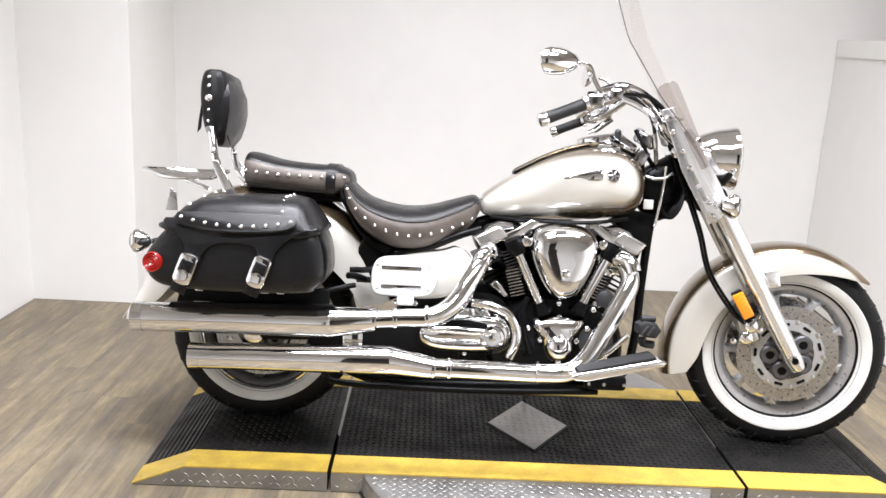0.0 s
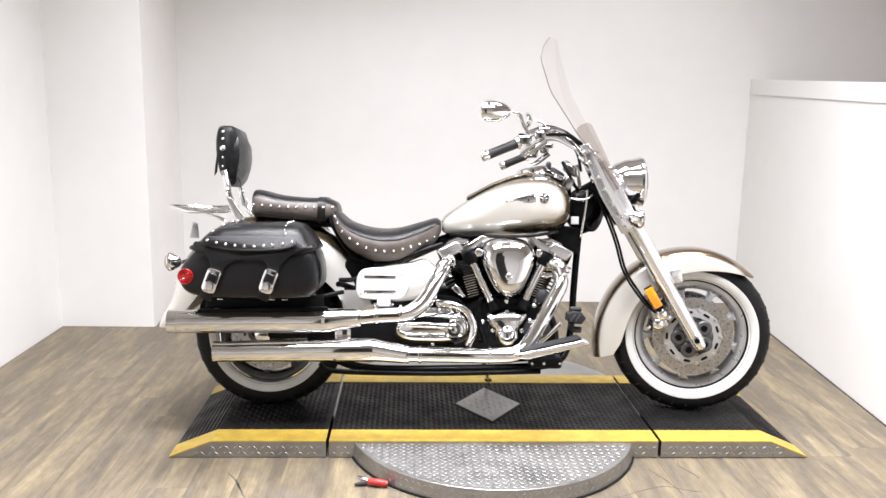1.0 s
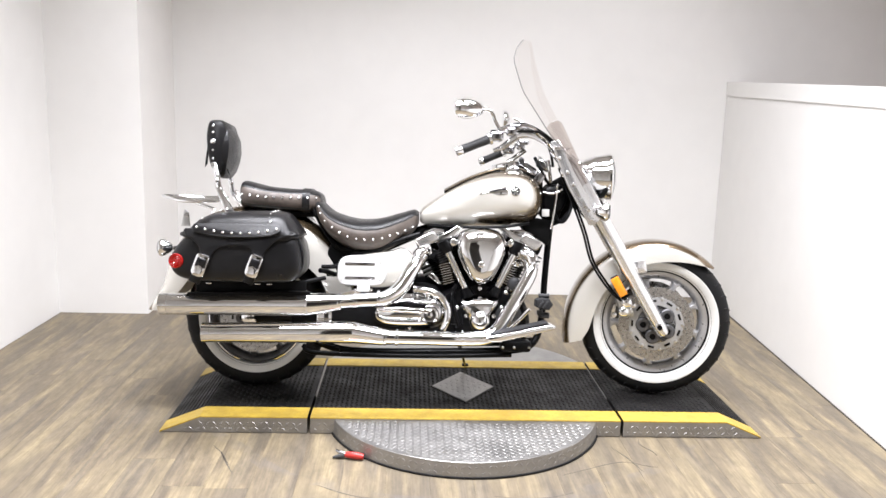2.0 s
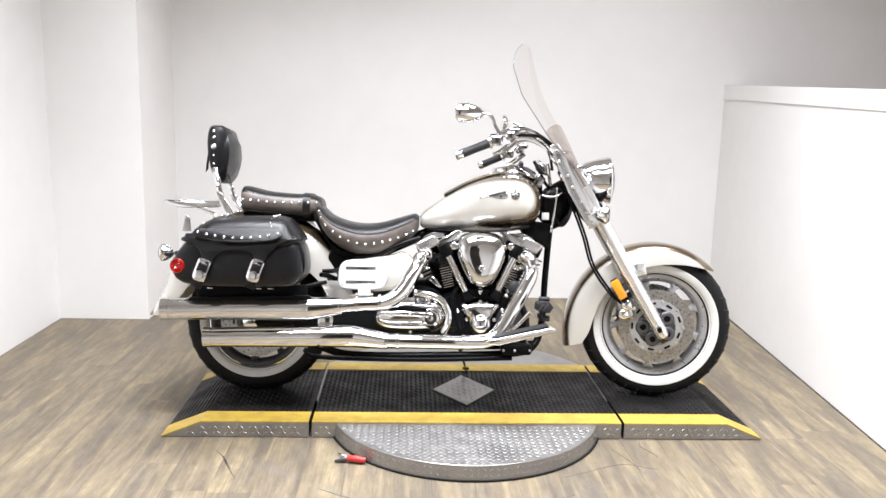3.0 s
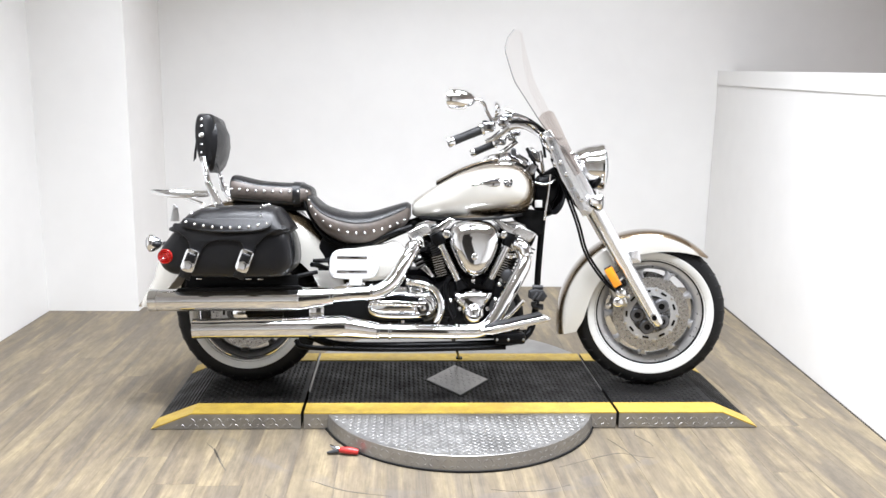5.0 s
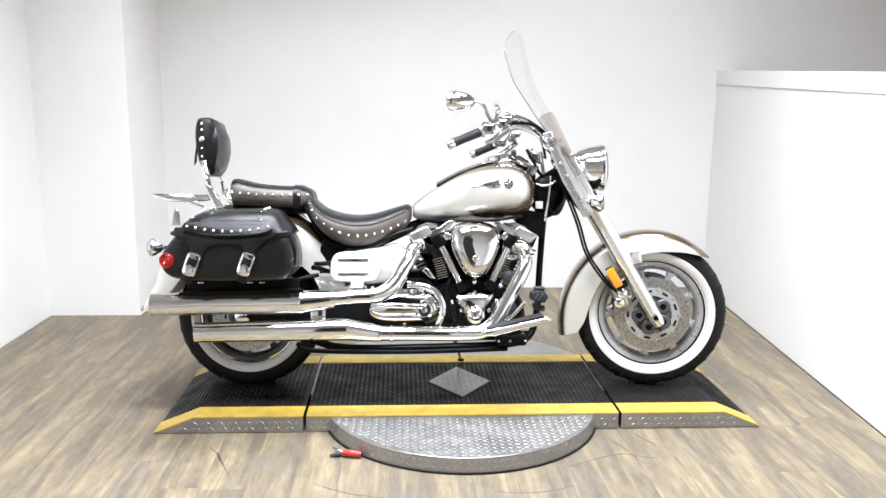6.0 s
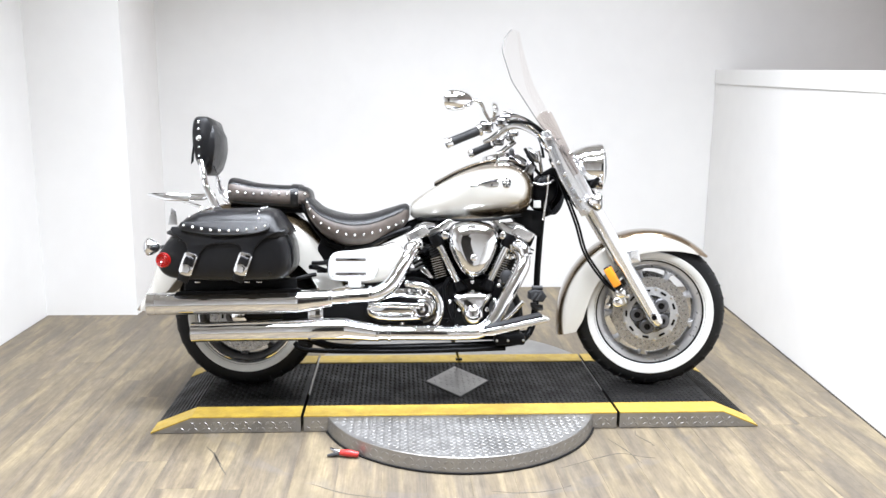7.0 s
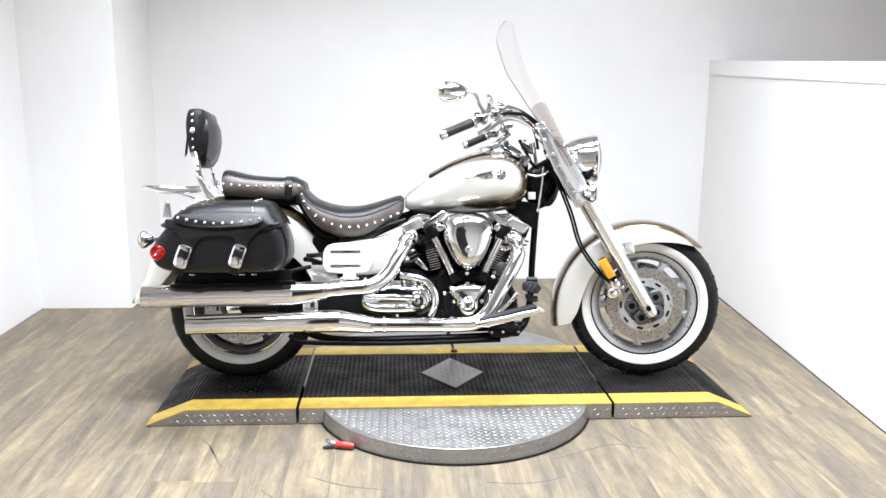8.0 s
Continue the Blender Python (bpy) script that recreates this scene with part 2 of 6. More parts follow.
RUBBER = material("tyre_rubber", (0.005, 0.005, 0.0055), spec=0.25, rough=0.6, vary=0.3, scale=14, bump=0.2, bump_scale=200)
GRIPM = material("grip_rubber", (0.016, 0.016, 0.017), rough=0.6, vary=0.3, scale=30, bump=0.4, bump_scale=260)
WHITEW = material("whitewall_rubber", (0.66, 0.66, 0.64), rough=0.5, vary=0.08, scale=10)
LEATHER = material("black_leather", (0.0045, 0.0045, 0.0055), spec=0.36, rough=0.35, rough_vary=0.09, vary=0.4, scale=7, bump=0.35, bump_scale=330)
BROWN = material("brown_leather", (0.098, 0.079, 0.066), rough=0.5, rough_vary=0.08, vary=0.35, scale=9, bump=0.4, bump_scale=330)
HARNESS = material("black_harness_wrap", (0.004, 0.004, 0.0042), spec=0.12, rough=0.62, vary=0.4, scale=25, bump=0.3, bump_scale=160)
DARKM = material("dark_chrome", (0.40, 0.40, 0.41), rough=0.18, metal=1.0, rough_vary=0.08, vary=0.2, scale=20)
BLACK = material("satin_black_engine", (0.003, 0.003, 0.0034), spec=0.12, rough=0.36, vary=0.3, scale=16, rough_vary=0.1, bump=0.2, bump_scale=220)
GREY = material("dark_grey_plastic", (0.030, 0.030, 0.032), rough=0.55, vary=0.2, scale=20)
PLATEM = material("pale_silver_paint", (0.66, 0.66, 0.645), rough=0.30, coat=0.4, metal=0.1, vary=0.05, scale=8)
CREAM = material("pearl_cream_paint", (0.62, 0.60, 0.545), rough=0.2, coat=1.0, metal=0.1, vary=0.03, scale=3)
RED = material("red_lens", (0.34, 0.007, 0.004), rough=0.22, coat=0.7, vary=0.25, scale=160)
AMBER = material("amber_lens", (0.85, 0.30, 0.01), rough=0.2, coat=0.8, vary=0.12, scale=160)
REDGRIP = material("red_plastic", (0.45, 0.03, 0.025), rough=0.4, vary=0.15, scale=30)
SHIELD = clear_sheet("windshield_acrylic", (0.988, 0.981, 0.977), 0.02)
TINTED = clear_sheet("tinted_acrylic", (0.87, 0.84, 0.82), 0.05)
EDGE = material("acrylic_edge", (0.10, 0.095, 0.09), rough=0.5, vary=0.1, scale=10)
LENS = glass("clear_lens", (0.98, 0.98, 0.98), rough=0.03)
LAMPM = bpy.data.materials.new("lamp_diffuser")
LAMPM.use_nodes = True
LAMPM.node_tree.nodes["Principled BSDF"].inputs["Emission Color"].default_value = (1, 0.97, 0.93, 1)
LAMPM.node_tree.nodes["Principled BSDF"].inputs["Emission Strength"].default_value = 4


# ---- mesh tools ----
def mesh_of(name, bm, mat, smooth=True, angle=40):
    bmesh.ops.recalc_face_normals(bm, faces=bm.faces)
    me = bpy.data.meshes.new(name)
    bm.to_mesh(me)
    bm.free()
    for m in (mat if isinstance(mat, (list, tuple)) else [mat]):
        me.materials.append(m)
    if smooth:
        me.polygons.foreach_set("use_smooth", [True] * len(me.polygons))
        me.set_sharp_from_angle(angle=radians(angle))
    return me


def part(name, bm, mat, parent=None, label="", smooth=True, angle=40):
    ob = new(name, mesh_of(name, bm, mat, smooth, angle))
    if parent:
        ob.parent = parent
    return tagged(ob, label)


def thing(name, label, category, m=None, group="", kind=""):
    ob = new(name)
    ob.empty_display_size = 0.1
    if m is not None:
        ob.matrix_world = m
    return tagged(ob, label, category, group, kind)


def ring_bridge(bm, rings, close=True, cap=True):
    vr = [[bm.verts.new(p) for p in r] for r in rings]
    n = len(rings[0])
    for a, b in zip(vr, vr[1:]):
        for i in range(n if close else n - 1):
            j = (i + 1) % n
            bm.faces.new((a[i], a[j], b[j], b[i]))
    if cap and close:
        bm.faces.new(list(reversed(vr[0])))
        bm.faces.new(vr[-1])
    return bm


def spline(pts, per=6):
    """Catmull-Rom through points (tuples of any length)."""
    out = []
    P = [np.array(p, float) for p in pts]
    P = [2 * P[0] - P[1]] + P + [2 * P[-1] - P[-2]]
    for i in range(1, len(P) - 2):
        for k in range(per):
            t = k / per
            a, b, c, d = P[i - 1], P[i], P[i + 1], P[i + 2]
            out.append(0.5 * (2 * b + (c - a) * t + (2 * a - 5 * b + 4 * c - d) * t * t + (3 * b - a - 3 * c + d) * t ** 3))
    out.append(P[-2])
    return out


def tube(path, radius, segs=16, per=6, cap=True, bm=None, flat=1.0):
    """A round bar along a smooth path; radius a number or one for each given point."""
    bm = bm or bmesh.new()
    radii = radius if isinstance(radius, (list, tuple)) else [radius] * len(path)
    pts = spline([(*p, r) for p, r in zip(path, radii)], per) if per > 1 else [np.array((*p, r), float) for p, r in zip(path, radii)]
    rings, up = [], None
    for i, q in enumerate(pts):
        d = Vector(pts[min(i + 1, len(pts) - 1)][:3] - pts[max(i - 1, 0)][:3]).normalized()
        if up is None:
            up = d.orthogonal().normalized()
        up = (up - d * up.dot(d)).normalized()
        side = d.cross(up)
        rings.append([Vector(q[:3]) + float(q[3]) * (math.cos(a) * up + flat * math.sin(a) * side)
                      for a in (2 * math.pi * k / segs for k in range(segs))])
    return ring_bridge(bm, rings, cap=cap)


def lathe(profile, centre, axis, segs=48, bm=None, cap=True):
    """profile: (radius, along) pairs, turned round the axis through centre."""
    bm = bm or bmesh.new()
    w = Vector(axis).normalized()
    u = w.orthogonal().normalized()
    v = w.cross(u)
    c = Vector(centre)
    rings = [[c + w * h + r * (math.cos(a) * u + math.sin(a) * v) for a in (2 * math.pi * k / segs for k in range(segs))]
             for r, h in profile]
    return ring_bridge(bm, rings, cap=cap)


def loop_lathe(profile, centre, axis, segs=64, bm=None):
    """A closed profile turned round an axis: tyres and rims."""
    return lathe(list(profile) + [profile[0]], centre, axis, segs, bm, cap=False)


def block(size, m=None, bevel=0.004, segs=2, bm=None):
    """A bevelled box of the given size about the origin of m."""
    b2 = bmesh.new()
    bmesh.ops.create_cube(b2, size=1)
    bmesh.ops.scale(b2, vec=size, verts=b2.verts)
    if bevel:
        bmesh.ops.bevel(b2, geom=b2.edges[:], offset=min(bevel, min(size) * 0.45), segments=segs, profile=0.5, affect="EDGES")
    if m is not None:
        bmesh.ops.transform(b2, matrix=m, verts=b2.verts)
    if bm is None:
        return b2
    tmp = bpy.data.meshes.new("tmp")
    b2.to_mesh(tmp)
    b2.free()
    bm.from_mesh(tmp)
    bpy.data.meshes.remove(tmp)
    return bm


def plate(outline, y0, y1, bevel=0.004, segs=3):
    """A side-view outline of (x, z) given thickness from y0 to y1, edges rounded."""
    bm = bmesh.new()
    a = [bm.verts.new((x, y0, z)) for x, z in outline]
    b = [bm.verts.new((x, y1, z)) for x, z in outline]
    n = len(outline)
    bm.faces.new(a)
    bm.faces.new(list(reversed(b)))
    for i in range(n):
        j = (i + 1) % n
        bm.faces.new((a[i], b[i], b[j], a[j]))
    bmesh.ops.recalc_face_normals(bm, faces=bm.faces)
    if bevel:
        rim = [e for e in bm.edges if abs(e.verts[0].co.y - e.verts[1].co.y) < 1e-6]
        bmesh.ops.bevel(bm, geom=rim, offset=bevel, segments=segs, profile=0.5, affect="EDGES")
    return bm


def pillow(outline, y0, y1, steps, per=5, closed=True):
    """A cushioned shell: the smooth closed outline at y0, drawn in by steps of (share of the way to y1, inset share)."""
    pts = spline(list(outline) + [outline[0]], per)[:-1]
    P = np.array(pts)
    c = (P.max(0) + P.min(0)) / 2
    half = (P.max(0) - P.min(0)) / 2
    rings = []
    for f, s in steps:
        k = 1 - s * min(half) / half
        Q = c + (P - c) * k
        rings.append([(q[0], y0 + (y1 - y0) * f, q[1]) for q in Q])
    return ring_bridge(bmesh.new(), rings)


def lerp(x, xs, ys):
    return float(np.interp(x, xs, ys))


def smooth_table(rows, per=4):
    """Rows of (x, ...) made dense by a smooth curve."""
    return [tuple(float(v) for v in r) for r in spline(rows, per)]


def section(row, k, n, power=2.6):
    """Point k of n on the super-ellipse of a row (x, half width, top, bottom)."""
    x, w, top, bot = row[:4]
    a = 2 * math.pi * k / n
    c, s = math.cos(a), math.sin(a)
    e = 2 / power
    return (x, w * math.copysign(abs(c) ** e, c), (top + bot) / 2 + (top - bot) / 2 * math.copysign(abs(s) ** e, s))


def body(rows, power=2.6, n=32, per=4):
    return ring_bridge(bmesh.new(), [[section(r, k, n, power) for k in range(n)] for r in smooth_table(rows, per)])


def side_point(rows, x, z, off=0.0):
    """On the near flank (negative y) of a body() with rows, the place at x and height z, pushed out by off."""
    xs = [r[0] for r in rows]
    w, top, bot = (lerp(x, xs, [r[i] for r in rows]) for i in (1, 2, 3))
    s = max(-0.999, min(0.999, (z - (top + bot) / 2) / ((top - bot) / 2)))
    return Vector((x, -(w * (1 - abs(s) ** 2.6) ** (1 / 2.6)) - off, z))


def joined(name, bms, mat, parent, label="", **kw):
    bm = bmesh.new()
    for b in bms:
        tmp = bpy.data.meshes.new("tmp")
        b.to_mesh(tmp)
        b.free()
        bm.from_mesh(tmp)
        bpy.data.meshes.remove(tmp)
    return part(name, bm, mat, parent, label, **kw)


def dome(p, normal, r, h=0.5, segs=10):
    """A small round-headed stud."""
    return lathe([(r, -r * 0.3), (r, 0), (r * 0.8, r * h * 0.6), (r * 0.35, r * h), (0.001, r * h * 1.02)], p, normal, segs)


# ---- the room ----
def wall(name, x0, y0, x1, y1, z0, z1, thick, mat, label, drop=0.0):
    """A wall from plan point 0 to 1, its face on that line, its body to the left of the way."""
    d = Vector((x1 - x0, y1 - y0, 0)).normalized()
    nrm = Vector((-d.y, d.x, 0)) * thick
    bm = bmesh.new()
    A, B = Vector((x0, y0, 0)), Vector((x1, y1, 0))
    lo = [bm.verts.new(p + Vector((0, 0, z0))) for p in (A, B, B + nrm, A + nrm)]
    hi = [bm.verts.new(p + Vector((0, 0, z1 - (drop if p in (A, A + nrm) else 0)))) for p in (A, B, B + nrm, A + nrm)]
    bm.faces.new(list(reversed(lo)))
    bm.faces.new(hi)
    for i in range(4):
        j = (i + 1) % 4
        bm.faces.new((lo[i], lo[j], hi[j], hi[i]))
    return tagged(part(name, bm, mat, label=label, smooth=False), category="wall", kind="structure")


CEILZ = 3.3
BACK = -6.0
wall("wall_north", 3.6, 1.95, -1.70, 1.95, -0.02, CEILZ, -0.12, WALL, "plain white painted back wall of the bay")
wall("wall_pier_side", -1.652, 2.07, -1.652, 1.281, -0.02, CEILZ, -0.10, PIERLIFT, "return of the wall pier, wall colour lightened against its shade")
wall("wall_pier_front", -1.6525, 1.28, -2.17, 1.28, -0.02, CEILZ, -0.12, WALL, "white painted front of the wall pier")
wall("wall_west", -2.17, 1.40, -2.17, BACK, -0.02, CEILZ, -0.12, WALL, "plain white painted side wall")
wall("partition_east", 1.324, -6.0, 1.96, 1.946, -0.02, 1.46, -0.10, WALL, "low white painted partition with a flat cap", drop=0.24)
wall("wall_east", 3.6, BACK, 3.6, 2.07, -0.02, CEILZ, -0.12, TAUPE, "taupe painted wall beyond the partition")
wall("wall_south_a", -2.29, -4.6, -0.95, -4.6, -0.02, CEILZ, -0.12, WALL, "white painted wall beside the wide opening")
wall("wall_south_b", 0.30, -4.6, 3.72, -4.6, -0.02, CEILZ, -0.12, WALL, "white painted wall beside the wide opening")
# Unseen wall added so the chrome has something dark to reflect.
wall("wall_south_c", -2.29, BACK, 3.72, BACK, -0.02, CEILZ, -0.12, DIM, "unseen hall wall beyond the opening, coloured dark for chrome reflections")
tr = bmesh.new()
dirn = Vector((0.636, 7.946, 0)).normalized()
side = Vector((-dirn.y, dirn.x, 0))
rings = []
for f, z, deep in ((0.0, 1.22, 0.066), (1.0, 1.46, 0.088)):
    p = Vector((1.324, -6.0, 0)).lerp(Vector((1.955, 1.944, 0)), f)
    rings.append([p + side * o + Vector((0, 0, z + h)) for o, h in ((0.0001, -deep), (0.0007, 0.003 - deep), (0.0007, 0.004), (-0.103, 0.004), (-0.103, -0.004), (0.001, -0.004))])
tagged(part("trim", ring_bridge(tr, rings), WALL, label="white cap board along the partition", smooth=False), category="trim", kind="structure")
GAP = material("dark_floor_gap", (0.035, 0.028, 0.022), rough=0.8, vary=0.4, scale=12)
gp_ = [[Vector((1.324, -6.0, 0)).lerp(Vector((1.955, 1.944, 0)), f) + side * o + Vector((0, 0, h)) for o, h in ((0.001, 0.0004), (0.001, 0.003), (0.006, 0.002), (0.008, 0.0004))] for f in (0.0, 1.0)]
tagged(part("trim", ring_bridge(bmesh.new(), gp_), GAP, label="thin dark joint where the floor meets the partition", smooth=False), category="trim", kind="structure")
cl = block((6.2, 8.4, 0.1), Matrix.Translation((0.7, -1.98, CEILZ + 0.05)), 0)
tagged(part("ceiling", cl, CEIL, label="pale flat ceiling with lamp panels", smooth=False), category="ceiling", kind="structure")
floor = tagged(part("floor", block((6.2, 8.4, 0.05), Matrix.Translation((0.7, -1.98, -0.031)), 0), SUB,
                    label="oak-look vinyl plank floor, worn and marked", smooth=False), category="floor", kind="structure")


def ceiling_light(x, y, sx, sy, watts, spread):
    t = thing("ceiling_light", "flat white lamp panel set on the ceiling", "lamp", Matrix.Translation((x, y, CEILZ)), "ceiling lamps")
    fr = bmesh.new()
    for s in (-1, 1):
        block((sx + 0.06, 0.03, 0.05), Matrix.Translation((0, s * (sy / 2 + 0.015), -0.026)), 0.003, bm=fr)
        block((0.03, sy, 0.05), Matrix.Translation((s * (sx / 2 + 0.015), 0, -0.026)), 0.003, bm=fr)
    part("frame", fr, SATIN, t)
    part("diffuser", block((sx, sy, 0.012), Matrix.Translation((0, 0, -0.02)), 0), LAMPM, t)
    la = bpy.data.lights.new("panel_light", "AREA")
    la.shape, la.size, la.size_y, la.energy, la.color = "RECTANGLE", sx, sy, watts, (1.0, 0.975, 0.945)
    la.spread = radians(spread)
    lo = new("panel_light", la)
    lo.matrix_world = Matrix.Translation((x, y, CEILZ - 0.06))


for lx, ly, w, sp in ((-0.62, -1.7, 71, 117), (0.74, -1.7, 63, 122), (-0.62, -0.1, 50, 116), (1.10, -0.1, 61, 140)):
    ceiling_light(lx, ly, 1.2, 0.6, w, sp)

# ---- the turntable and its platform ----
H = 0.065
plat = thing("turntable_platform", "black ramp platform with yellow edges on a steel turntable", "platform", Matrix.Translation((0, 0, 0)))


def deck(x0, x1, slope0, slope1, name):
    """One deck of the platform: black top, steel skirts, ramp ends where slope is given."""
    y0, y1 = -0.430, 0.290
    zb = 0.004
    top = [(x0 + slope0, H), (x1 - slope1, H)]
    out = [(x0, zb)] + top + [(x1, zb)] if slope0 or slope1 else [(x0, zb), (x0, H), (x1, H), (x1, zb)]
    out = [p for i, p in enumerate(out) if p not in out[:i]]
    if slope0 and not slope1:
        out = [(x0, zb), (x0 + slope0, H), (x1, H), (x1, zb)]
    if slope1 and not slope0:
        out = [(x0, zb), (x0, H), (x1 - slope1, H), (x1, zb)]
    d = part(name, plate(out, y0, y1, 0.002, 1), MAT, plat, "black coated tread plate deck", smooth=False)
    # steel skirt, leaning out at the foot
    n = len(out)
    for s, ya in ((-1, y0), (1, y1)):
        bm = bmesh.new()
        f = [bm.verts.new((x, ya + s * 0.003, z - 0.001)) for x, z in out]
        g = [bm.verts.new((x, ya + s * 0.0005, z - 0.003)) for x, z in out]
        bm.faces.new(f)
        bm.faces.new(list(reversed(g)))
        for i in range(n):
            j = (i + 1) % n
            bm.faces.new((f[i], f[j], g[j], g[i]))
        part("skirt", bm, TREAD, d, "diamond plate steel skirt", smooth=False)
        # yellow band along the edge, over the ramp ends too
        bm = bmesh.new()
        for (xa, za), (xb, zb2) in zip(out, out[1:]):
            if abs(xa - xb) < 1e-6:
                continue
            q = [(xa, ya + s * 0.004, za + 0.003), (xb, ya + s * 0.004, zb2 + 0.003), (xb, ya - s * 0.098, zb2 + 0.003), (xa, ya - s * 0.098, za + 0.003)]
            q2 = [(x, y, z - 0.005) for x, y, z in q]
            V = [bm.verts.new(p) for p in q]
            W = [bm.verts.new(p) for p in q2]
            bm.faces.new(V)
            bm.faces.new(list(reversed(W)))
            for i in range(4):
                j = (i + 1) % 4
                bm.faces.new((V[i], V[j], W[j], W[i]))
        part("edge_band", bm, YELLOW, d, "worn yellow painted edge band", smooth=False)
    return d


deck_l = deck(-1.076, -0.506, 0.155, 0.0, "end_ramp")
deck_m = deck(-0.494, 0.729, 0.0, 0.0, "centre_deck")
deck_r = deck(0.741, 1.300, 0.0, 0.143, "end_ramp")
DX, DY, DR, DZ = 0.115, -0.257, 0.541, 0.060
disc = part("turntable_disc", lathe([(DR + 0.008, 0.006), (DR + 0.003, DZ - 0.002), (DR + 0.001, DZ), (0.02, DZ)], (DX, DY, 0), (0, 0, 1), 96), TREAD, plat,
            "round diamond plate steel turntable", angle=30)
part("floor_seal", lathe([(DR + 0.014, 0.001), (DR + 0.014, 0.006), (DR, 0.007), (DR, 0.001)], (DX, DY, 0), (0, 0, 1), 96), RUBBER, disc)
part("back_plate", lathe([(0.665, 0.004), (0.66, DZ - 0.004), (0.02, DZ - 0.004)], (DX, 0.06, 0), (0, 0, 1), 96), TREAD, disc, "pale worn steel plate behind the deck", angle=30)


def lugs(name, spots, mat, parent, label, size, height):
    """Raised tread lugs: long low lozenges, alternately turned; spots are (place matrix, turn)."""
    bm = bmesh.new()
    a, b = size
    for m, turn in spots:
        c, s = math.cos(turn), math.sin(turn)
        base = [(a * c, a * s), (-b * s, b * c), (-a * c, -a * s), (b * s, -b * c)]
        v = [bm.verts.new(m @ Vector((x, y, -0.0005))) for x, y in base]
        w = [bm.verts.new(m @ Vector((x * 0.6, y * 0.6, height))) for x, y in base]
        bm.faces.new(w)
        for i in range(4):
            j = (i + 1) % 4
            bm.faces.new((v[i], v[j], w[j], w[i]))
    return tagged(part(name, bm, mat, parent, label, smooth=False), kind="stuff")


spots = []
P = 0.029
for j in range(-40, 41):
    for i in range(-20, 21):
        x, y = (i + 0.5 * (j % 2)) * P, j * P / 2
        if math.hypot(x, y) < DR - 0.014 and DY + y < -0.440:
            spots.append((Matrix.Translation((DX + x, DY + y, DZ)), radians(45 if j % 2 else -45)))
lugs("tread_lug", spots, LUGM, disc, "raised tread lugs", (0.0130, 0.0044), 0.0011)
spots = []
for k in range(72):
    a = -math.pi + math.pi * (k + 0.5) / 72
    for row in (0.017, 0.040):
        x, y = DX + (DR + 0.010) * math.cos(a), DY + (DR + 0.010) * math.sin(a)
        if y < -0.44:
            r = DR + 0.008 - 0.005 * (row - 0.006) / 0.054
            m = Matrix.Translation((DX + r * math.cos(a), DY + r * math.sin(a), row)) @ Matrix.Rotation(a + math.pi / 2, 4, "Z") @ Matrix.Rotation(radians(90), 4, "X")
            spots.append((m, radians(45 if (row > 0.03) == (k % 2 == 0) else -45)))
lugs("rim_lug", spots, LUGM, disc, "raised tread lugs", (0.0120, 0.0040), 0.0006)
for d, x0, x1, s0, s1 in ((deck_l, -1.076, -0.506, 0.155, 0), (deck_m, -0.494, 0.729, 0, 0), (deck_r, 0.741, 1.300, 0, 0.143)):
    spots, front = [], []
    nx = int((x1 - x0 - s0 - s1) / 0.02)
    for i in range(nx):
        for j in range(26):
            x, y = x0 + s0 + (i + 0.5) * 0.02, -0.322 + j * 0.02
            spots.append((Matrix.Translation((x, y, H + 0.0005)), radians(40 if (i + j) % 2 else -40)))
    lugs("deck_lug", spots, MAT, d, "black raised tread pattern", (0.0085, 0.003), 0.0016)
    if s0 or s1:
        bm = bmesh.new()
        for k in range(9):
            f = (k + 0.5) / 9
            x = x0 + f * s0 if s0 else x1 - f * s1
            slope = math.atan2(H, s0 or s1) * (1 if s0 else -1)
            block((0.007, 0.52, 0.006), Matrix.Translation((x, -0.07, f * H + 0.002)) @ Matrix.Rotation(-slope, 4, "Y"), 0.001, 1, bm)
        part("ramp_rib", bm, MAT, d, "moulded ribs across the ramp", smooth=False)
    for i in range(int((x1 - x0 - 0.02) / 0.0255)):
        x = x0 + 0.02 + i * 0.0255
        for row in (0.016, 0.039):
            lim = H
            if s0:
                lim = H * min(1, (x - x0) / s0)
            if s1:
                lim = min(lim, H * min(1, (x1 - x) / s1))
            if row < lim - 0.014:
                m = Matrix.Translation((x + (0.0128 if row > 0.03 else 0.0), -0.4332, row)) @ Matrix.Rotation(radians(90), 4, "X")
                front.append((m, radians(45 if (row > 0.03) == (i % 2 == 0) else -45)))
    lugs("skirt_lug", front, LUGM, d, "raised tread lugs", (0.0125, 0.0040), 0.0009)
bm = bmesh.new()
v = [(-0.008, -0.062), (0.126, 0.124), (0.258, -0.062), (0.126, -0.246)]
a = [bm.verts.new((x, y, H + 0.004)) for x, y in v]
b = [bm.verts.new((x, y, H - 0.002)) for x, y in v]
bm.faces.new(a)
for i in range(4):
    bm.faces.new((a[i], a[(i + 1) % 4], b[(i + 1) % 4], b[i]))
# Black rim, set slightly forward, stands for the inlay's shadow edge.
gap = bmesh.new()
ga = [gap.verts.new((0.126 + (x - 0.126) * 1.06, -0.0615 + (y + 0.0615) * 1.06 - 0.004, H + 0.0026)) for x, y in v]
gb = [gap.verts.new((p.co.x, p.co.y, H - 0.003)) for p in ga]
gap.faces.new(ga)
for i in range(4):
    gap.faces.new((ga[i], ga[(i + 1) % 4], gb[(i + 1) % 4], gb[i]))
